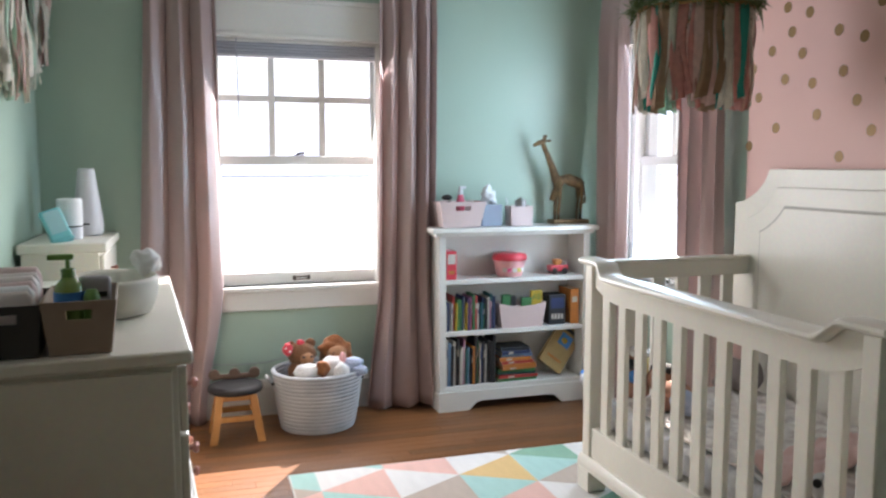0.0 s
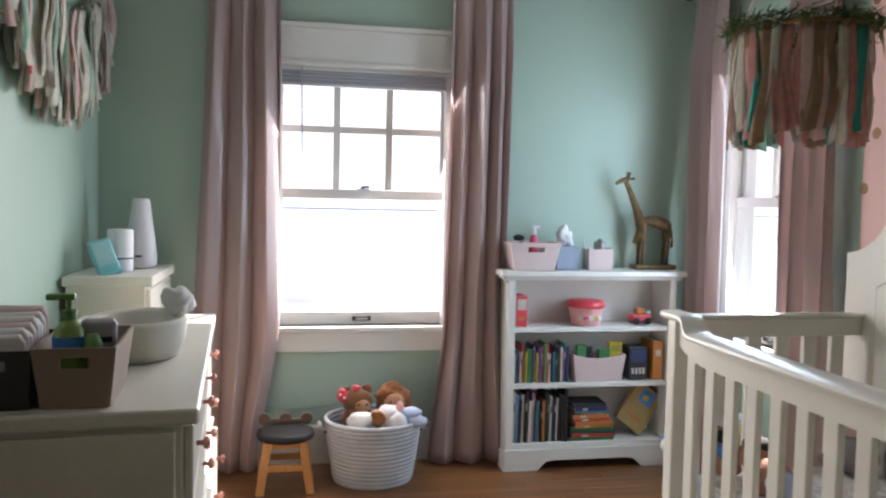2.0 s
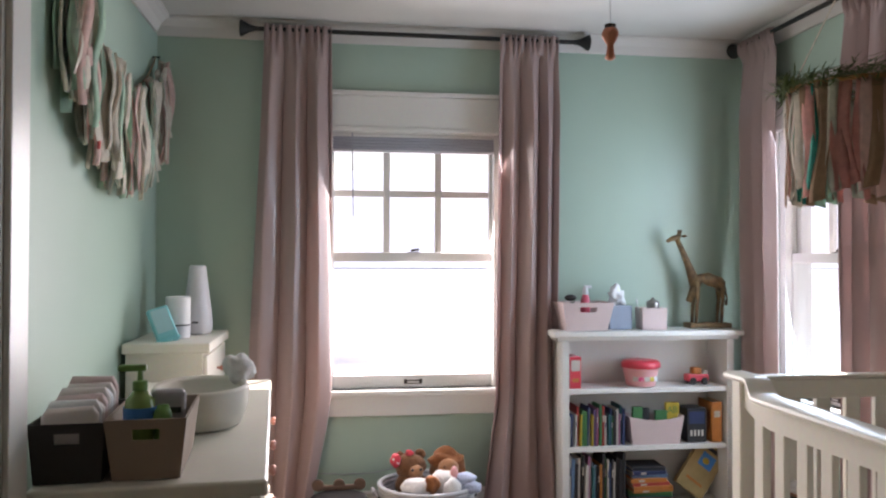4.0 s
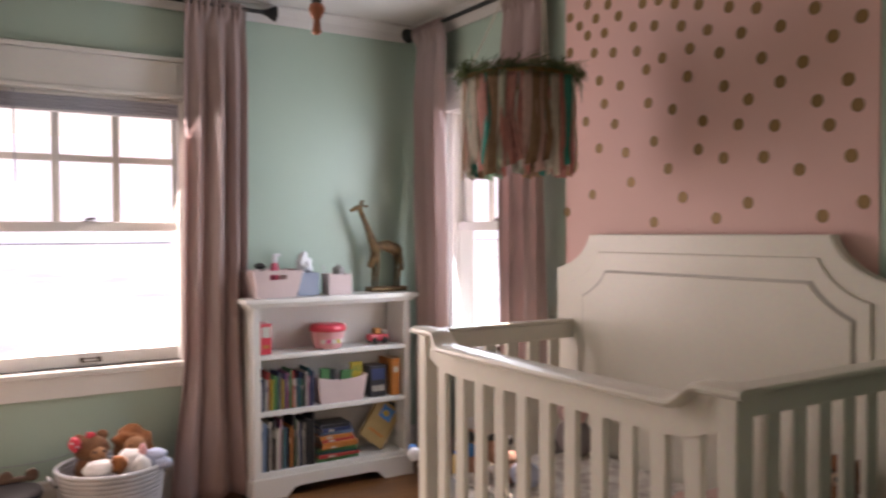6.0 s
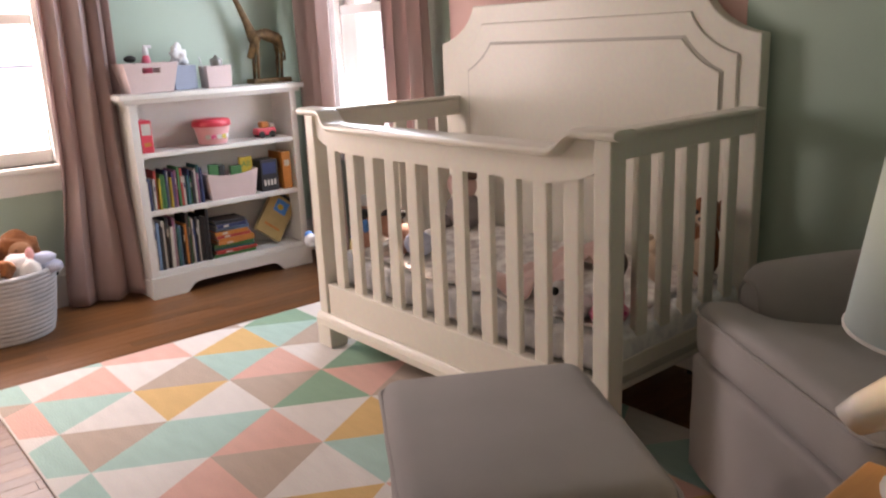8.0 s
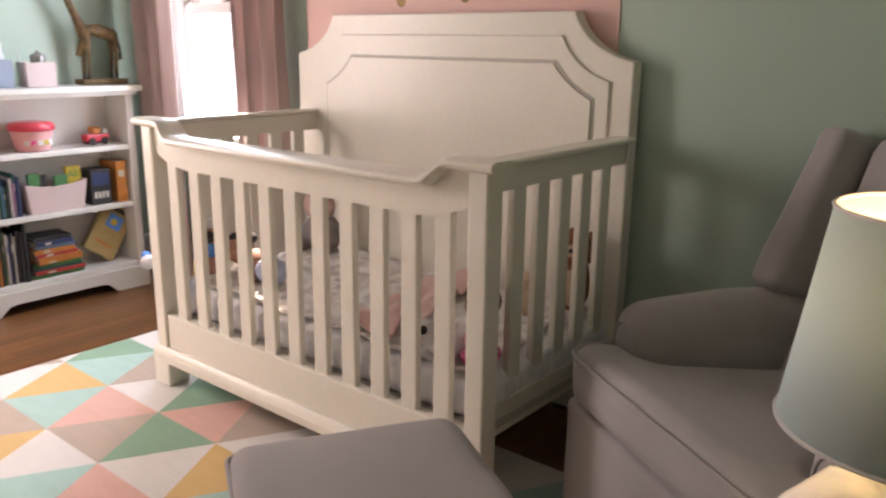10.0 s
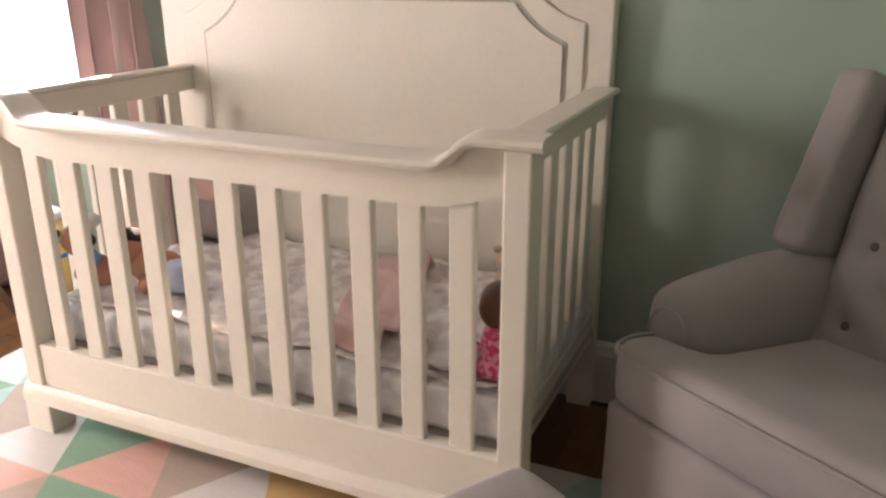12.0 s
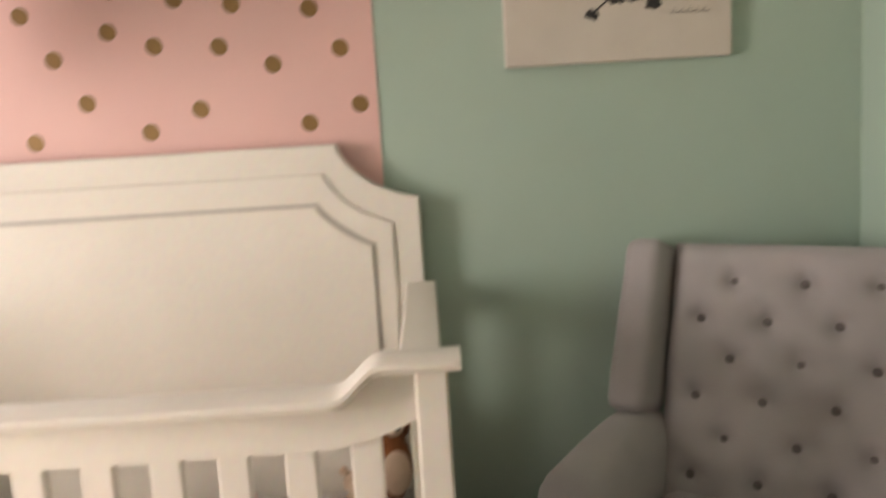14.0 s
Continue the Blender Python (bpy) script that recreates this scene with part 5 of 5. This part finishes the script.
def armchair():
    """Local x runs towards the crib, local y towards the front edge of the seat."""
    c = thing("armchair", "grey upholstered recliner armchair with a tufted back", "armchair", CHM)
    part("base", cushion(-0.34, 0.34, -0.70, -0.03, 0.05, 0.30, 0.035), GREYF, c, smooth=True)
    part("front_panel", cushion(-0.375, 0.375, -0.055, -0.008, 0.03, 0.355, 0.02), GREYF, c, smooth=True)
    # T-shaped seat cushion, falling towards the back
    half = [(0.0, 0.0), (0.31, 0.0), (0.35, -0.012), (0.376, -0.04), (0.385, -0.075), (0.382, -0.115), (0.365, -0.148), (0.33, -0.158), (0.29, -0.162), (0.264, -0.175), (0.256, -0.20),
            (0.256, -0.52), (0.24, -0.55), (0.0, -0.56)]
    line = half[1:-1] + [half[-1]] + [(-x, y) for x, y in reversed(half[1:-1])] + [half[0]]
    fine = []
    for k, (x, y) in enumerate(line):
        q = line[(k + 1) % len(line)]
        steps = max(1, int(math.hypot(q[0] - x, q[1] - y) / 0.03))
        fine += [(x + (q[0] - x) * e / steps, y + (q[1] - y) * e / steps) for e in range(steps)]
    seat, rings = bmesh.new(), []
    for inset, z in ((0.05, 0.358), (0.018, 0.362), (0.004, 0.375), (0.0, 0.40), (0.0, 0.455), (0.006, 0.478), (0.018, 0.496), (0.036, 0.505), (0.058, 0.508)):
        ring = []
        for k, (x, y) in enumerate(fine):
            p, q = fine[k - 2], fine[(k + 2) % len(fine)]
            d = Vector((q[0] - p[0], q[1] - p[1])).normalized()
            x1, y1 = x + d.y * inset, y - d.x * inset
            w = 0.002 * noise.noise(Vector((x * 9, y * 9, z * 9))) * (1 if z < 0.47 else 0)
            ring.append(seat.verts.new((x1 + w, y1 + w, z + w + 0.15 * y1 * (1 if z > 0.44 else 0.2))))
        rings.append(ring)
    for a, b in zip(rings, rings[1:]):
        for k in range(len(fine)):
            seat.faces.new((a[k], a[(k + 1) % len(fine)], b[(k + 1) % len(fine)], b[k]))
    bmesh.ops.triangulate(seat, faces=[seat.faces.new(rings[0]), seat.faces.new(rings[-1])])
    part("seat_cushion", seat, GREYF, c, smooth=True)
    part("seat_piping", tube([(x * 1.002, y + 0.001, 0.478) for x, y in [(-a, b) for a, b in reversed(half[1:7])] + half[:7]], 0.0045), GREYF, c)
    for s in (-1, 1):
        bm = cushion(-0.08, 0.08, -0.68, -0.137, 0.06, 0.60, 0.06, 0.025)
        for v in bm.verts:
            k = (v.co.y + 0.137) / 0.44
            v.co.x += s * 0.325 + s * 0.012
            if v.co.z > 0.45:
                v.co.z += -0.022
        arm = part("arm", bm, GREYF, c, smooth=True)
        pts = [(s * 0.337 + 0.046 * math.cos(a), -0.139, 0.50 + 0.046 * math.sin(a)) for a in [math.pi * i / 12 for i in range(13)]]
        part("arm_piping", tube([(pts[0][0], -0.139, 0.40)] + pts + [(pts[-1][0], -0.139, 0.40)], 0.004), GREYF, arm)
    # back: tufted panel leaning back, with wings
    bk = bmesh.new()
    nu, nv = 56, 64
    tufts = [(u, 0.072 + r * 0.094) for r in range(6) for u in ((-0.26, -0.105, 0.05, 0.203) if r % 2 == 0 else (-0.183, -0.028, 0.13))]
    g = []
    for i in range(nu + 1):
        row = []
        for j in range(nv + 1):
            u, v = -0.315 + 0.60 * i / nu, 0.0 + 0.64 * j / nv
            e = min(1, (0.30 - abs(u + 0.015)) / 0.05) * min(1, (0.64 - v) / 0.05)
            e = math.sqrt(max(0, 1 - (1 - max(0, e)) ** 2))
            dd = min(math.hypot(u - a, v - b) for a, b in tufts)
            y = 0.055 * e - 0.024 * math.exp(-(dd / 0.020) ** 2) - 0.012 * math.exp(-(dd / 0.05) ** 2) + 0.006 * math.cos(u * 20) * math.cos(v * 18)
            row.append(bk.verts.new((u, y, v)))
        g.append(row)
    for i in range(nu):
        for j in range(nv):
            bk.faces.new((g[i][j], g[i + 1][j], g[i + 1][j + 1], g[i][j + 1]))
    BM = pose(0, -0.572, 0.375, 19.8, 0, 0)
    back = part("backrest", bk, GREYF, c, smooth=True, at=BM)
    part("back_shell", cushion(-0.30, 0.27, -0.014, 0.014, -0.05, 0.63, 0.012), GREYF, c, smooth=True, at=BM)
    for a, b in tufts:
        part("button", blob(a, 0.026, b, 0.0105, 0.006, 0.0105), BUTTON, back, "sunken button", smooth=True)
    for s in (-1, 1):
        bm = cushion(-0.048, 0.048, -0.012, 0.145, 0.20, 0.632, 0.03)
        for v in bm.verts:
            k = min(1, max(0, (v.co.z - 0.19) / 0.44))
            v.co.y += (v.co.y > 0) * (-0.03 * k)
            v.co.x += s * (0.332 + 0.008 * max(0, v.co.y) / 0.1)
        part("wing", bm, GREYF, c, smooth=True, at=BM)
    for x in (-0.30, 0.30):
        for y in (-0.60, -0.08):
            part("foot", lathe([(0.025, 0.001), (0.03, 0.05)], 14), BROWNP, c, at=pose(x, y, 0))


armchair()
OT = Matrix.Translation((1.10, 1.62, 0)) @ pose(0, 0, 0, 0, 0, -31.4)
ot = thing("ottoman", "grey upholstered ottoman with piped edges on the rug", "ottoman", OT)
part("cushion", cushion(-0.235, 0.235, -0.285, 0.285, 0.30, 0.435, 0.04, 0.018), GREYF, ot, smooth=True)
part("base", cushion(-0.222, 0.222, -0.27, 0.27, 0.10, 0.305, 0.02), GREYF, ot, smooth=True)
lp = []
for cx, cy, a0 in ((0.205, 0.255, 0), (-0.205, 0.255, 90), (-0.205, -0.255, 180), (0.205, -0.255, 270)):
    lp += [(cx + 0.029 * math.cos(radians(a0 + q)), cy + 0.029 * math.sin(radians(a0 + q)), 0.405) for q in (0, 30, 60, 90)]
part("piping", tube(lp + [lp[0]], 0.0055), GREYF, ot)
for x in (-0.18, 0.18):
    for y in (-0.22, 0.22):
        part("foot", lathe([(0.02, 0.012), (0.026, 0.10)], 14), BROWNP, ot, at=pose(x, y, 0))

# ---- side table and lamp ----
tt = thing("side_table", "small square table with an orange wood top", "side table", pose(1.145, 0.985, 0))
part("tabletop", box(-0.36, 0, -0.28, 0, 0.572, 0.60, 0.005, 3), ORANGE, tt)
part("apron", boxes((-0.34, -0.02, -0.035, -0.02, 0.50, 0.572), (-0.34, -0.02, -0.26, -0.245, 0.50, 0.572), (-0.34, -0.325, -0.245, -0.035, 0.50, 0.572), (-0.035, -0.02, -0.245, -0.035, 0.50, 0.572)), CREAM, tt)
for x in (-0.345, -0.05):
    for y in (-0.265, -0.05):
        part("leg", box(x, x + 0.035, y, y + 0.035, 0, 0.4995, 0.003), CREAM, tt)
LP = (1.10, 0.876)
lamp = thing("table_lamp", "white ceramic horse lamp with an aqua shade, lit", "table lamp", pose(LP[0], LP[1], 0.601, 0, 0, -62))
hbm = bmesh.new()
add(hbm, lathe([(0.07, 0), (0.072, 0.008), (0.05, 0.02), (0.042, 0.05)], 28))
add(hbm, tube([(0.03, 0, 0.03), (0.0, 0, 0.08), (-0.005, 0, 0.125), (-0.02, 0, 0.15)], [0.05, 0.05, 0.044, 0.034], 18))
add(hbm, tube([(-0.01, 0, 0.165), (-0.05, 0, 0.16), (-0.09, 0, 0.13), (-0.112, 0, 0.108)], [0.04, 0.042, 0.03, 0.024], 18))
for s in (-1, 1):
    add(hbm, blob(-0.01, s * 0.022, 0.18, 0.008, 0.009, 0.02))
for i in range(6):
    add(hbm, blob(0.03 + 0.004 * i, 0, 0.16 - i * 0.02, 0.022, 0.014, 0.017))
for v in hbm.verts:
    if v.co.z > 0.05:
        v.co.z = 0.05 + (v.co.z - 0.05) * 0.76
part("base", hbm, CERAM, lamp, "white ceramic horse head base", smooth=True)
part("stem", lathe([(0.012, 0.14), (0.012, 0.20), (0.02, 0.205), (0.02, 0.312)], 16), BRONZE, lamp)
part("bulb", blob(0, 0, 0.345, 0.026, 0.026, 0.034), BULB, lamp, "glowing bulb", smooth=True)
sh = lathe([(0.128, 0.218), (0.098, 0.442)], 56, False)
shade = part("shade", sh, LAMPCLOTH, lamp, "aqua cloth shade", smooth=True)
sd = shade.modifiers.new("cloth", "SOLIDIFY")
sd.thickness = 0.002
for r, z in ((0.128, 0.219), (0.098, 0.441)):
    part("shade_ring", tube([(r * math.cos(a * math.pi / 24), r * math.sin(a * math.pi / 24), z) for a in range(49)], 0.0025, 6), TRIM, lamp)
pl = new("lamp_glow", bpy.data.lights.new("lamp_glow", "POINT"))
pl.data.energy, pl.data.color, pl.data.shadow_soft_size = 0.5, (1, 0.68, 0.36), 0.03
pl.matrix_world = pose(LP[0], LP[1], 0.601 + 0.40)

# ---- canvas print ----
pc = thing("canvas_print", "cream canvas print with black ink drawing on the wall", "picture", pose(XE - 0.001, 0, 0))
part("canvas", box(-0.03, 0, 1.035, 1.60, 1.445, 1.88, 0.003), ART, pc)
for y, z, ry, rz, turn in ((1.382, 1.560, 0.017, 0.011, 35), (1.325, 1.596, 0.022, 0.013, 10), (1.274, 1.600, 0.024, 0.014, -8), (1.228, 1.580, 0.019, 0.014, -15), (1.30, 1.645, 0.055, 0.034, 5)):
    part("ink_mark", blob(0, 0, 0, 0.0012, ry, rz, 0.5, int(z * 1000)), INK, pc, smooth=True, at=pose(-0.0305, y, z, turn))
part("ink_line", tube([(-0.0305, 1.40, 1.556), (-0.0305, 1.37, 1.572), (-0.0305, 1.345, 1.592), (-0.0305, 1.31, 1.606)], 0.0022, 6), INK, pc)
for i in range(5):
    y = 1.185 - 0.019 * i
    part("ink_stroke", tube([(-0.0305, y, 1.552), (-0.0305, y - 0.006, 1.566 - 0.003 * (i % 2)), (-0.0305, y - 0.010, 1.551), (-0.0305, y - 0.019, 1.558)], 0.0009, 6), INK, pc, "thin grey pen stroke")

# toys on the floor behind the crib
tg = thing("toy_wand", "white ball-headed toy wand with a blue cap leaning behind the crib", "toy")
part("head", blob(1.934, 3.765, 0.282, 0.032, 0.032, 0.032), WHITEP, tg, smooth=True)
part("cap", blob(1.945, 3.80, 0.302, 0.02, 0.02, 0.018), BLUE, tg, "bright blue cap", smooth=True)
part("stick", tube([(1.955, 3.768, 0.26), (2.02, 3.785, 0.13), (2.085, 3.80, 0.012)], [0.012, 0.011, 0.012], 12), BROWNP, tg, "dark stick", smooth=True)
plush("bath_toy", "yellow toy with a white cap and blue collar beside the window", [
    (material("yellow_toy_plastic", (0.80, 0.60, 0.26), 0.5), [(0, 0, 0.15, 0.075, 0.075, 0.15), (0, 0, 0.31, 0.06, 0.06, 0.06)]),
    (BLUE, [(0, 0, 0.225, 0.066, 0.066, 0.03)]), (TISSUE, [(0, 0, 0.375, 0.052, 0.052, 0.03)]),
    (INK, [(-0.05, -0.03, 0.315, 0.014, 0.014, 0.016), (-0.025, -0.055, 0.315, 0.014, 0.014, 0.016)])], pose(2.27, 3.83, 0))

# ---- rug ----
RX0, RX1, RY0, RY1 = 0.51, 2.03, 1.55, 3.68
rug = thing("rug", "low pile rug patterned with pastel triangles", "rug")
part("backing", box(RX0, RX1, RY0, RY1, 0.0005, 0.0095, 0.003), RUGC["white"], rug)
known = {(0, 3.47, 1): "pink", (0, 3.32, 0): "teal", (0, 3.16, 1): "white", (0, 3.0, 0): "taupe", (0, 2.84, 1): "teal", (0, 2.68, 0): "white", (0, 2.52, 1): "pink",
         (1, 3.32, 1): "taupe", (1, 3.16, 0): "yellow", (1, 3.0, 1): "white", (1, 2.84, 0): "teal", (1, 2.68, 1): "pink", (1, 2.52, 0): "taupe", (1, 2.36, 1): "white", (1, 2.2, 0): "yellow", (1, 3.48, 0): "white", (1, 3.64, 1): "pink",
         (2, 3.64, 0): "white", (2, 3.48, 1): "yellow", (2, 3.32, 0): "teal", (2, 3.16, 1): "pink", (2, 3.0, 0): "taupe", (2, 2.84, 1): "green", (2, 2.68, 0): "white", (2, 2.52, 1): "yellow", (2, 2.36, 0): "teal",
         (3, 3.48, 0): "teal", (3, 3.32, 1): "taupe", (3, 3.16, 0): "white", (3, 3.0, 1): "green", (3, 2.84, 0): "pink", (3, 2.68, 1): "taupe"}
keys = list(RUGC)
rb = bmesh.new()
rk_ = random.Random(12)
S, T = 0.288, 0.3165
for col in range(-1, 6):
    xa = 0.62 + S * col
    xb = xa + S
    even = col % 2 == 0
    for row in range(-2, 9):
        ya = 3.785 - T * row - (0 if even else T / 2)       # vertices on the near column line
        for kind in (0, 1):
            if kind == 0:
                pts = [(xa, ya), (xa, ya - T), (xb, ya - T / 2)]
                cy = ya - T / 2
            else:
                pts = [(xb, ya + T / 2), (xb, ya - T / 2), (xa, ya)]
                cy = ya
            name = None
            for (c, y, k), v in known.items():
                if c == col and k == kind and abs(y - cy) < 0.08:
                    name = v
            name = name or rk_.choice(["white", "white", "teal", "pink", "yellow", "taupe", "green"])
            # clip to the rug
            poly = [Vector((x, y)) for x, y in pts]
            for nx, ny, lim in ((1, 0, RX0 + 0.006), (-1, 0, -RX1 + 0.006), (0, 1, RY0 + 0.006), (0, -1, -RY1 + 0.006)):
                outp = []
                for i in range(len(poly)):
                    p, q = poly[i], poly[(i + 1) % len(poly)]
                    dp, dq = p.x * nx + p.y * ny - lim, q.x * nx + q.y * ny - lim
                    if dp >= 0:
                        outp.append(p)
                    if dp * dq < 0:
                        outp.append(p + (q - p) * dp / (dp - dq))
                poly = outp
            if len(poly) < 3:
                continue
            fc = rb.faces.new([rb.verts.new((p.x, p.y, 0.0105)) for p in poly])
            fc.material_index = keys.index(name)
            if fc.normal.z < 0:
                fc.normal_flip()
part("triangle_pattern", rb, list(RUGC.values()), rug, "pastel triangles")

# ---- oak boards ----
bmesh_cache = {}
floor_ob = bpy.data.objects["floor"]
rf = random.Random(7)
y = 4.578
while y > 0.9:
    x = -0.52 - rf.random() * 0.8
    while x < 2.43:
        L = rf.choice([0.7, 0.95, 1.2, 1.5])
        a, b = max(x, -0.5), min(x + L, 2.42)
        if b - a > 0.05:
            key = round(b - a, 3)
            if key not in bmesh_cache:
                bb = box(0, b - a - 0.0008, -0.0566, 0, -0.015, 0.0, 0.0008, 1)
                mm = bpy.data.meshes.new("floor_board")
                bb.to_mesh(mm)
                bb.free()
                mm.materials.append(OAK)
                bmesh_cache[key] = mm
            o = new("floor_board", bmesh_cache[key])
            o.parent = floor_ob
            o.matrix_basis = pose(a, y, rf.uniform(-0.0004, 0))
        x += L
    y -= 0.057
rest = part("floor_boards", boxes(*[(-0.5, 0.72, 0.9 - 0.0572 * i - 0.0566 + 0.0, 0.9 - 0.0572 * i, -0.015, 0.0) for i in range(68)], bevel=0), OAK, floor_ob)
rest["kind"] = "stuff"
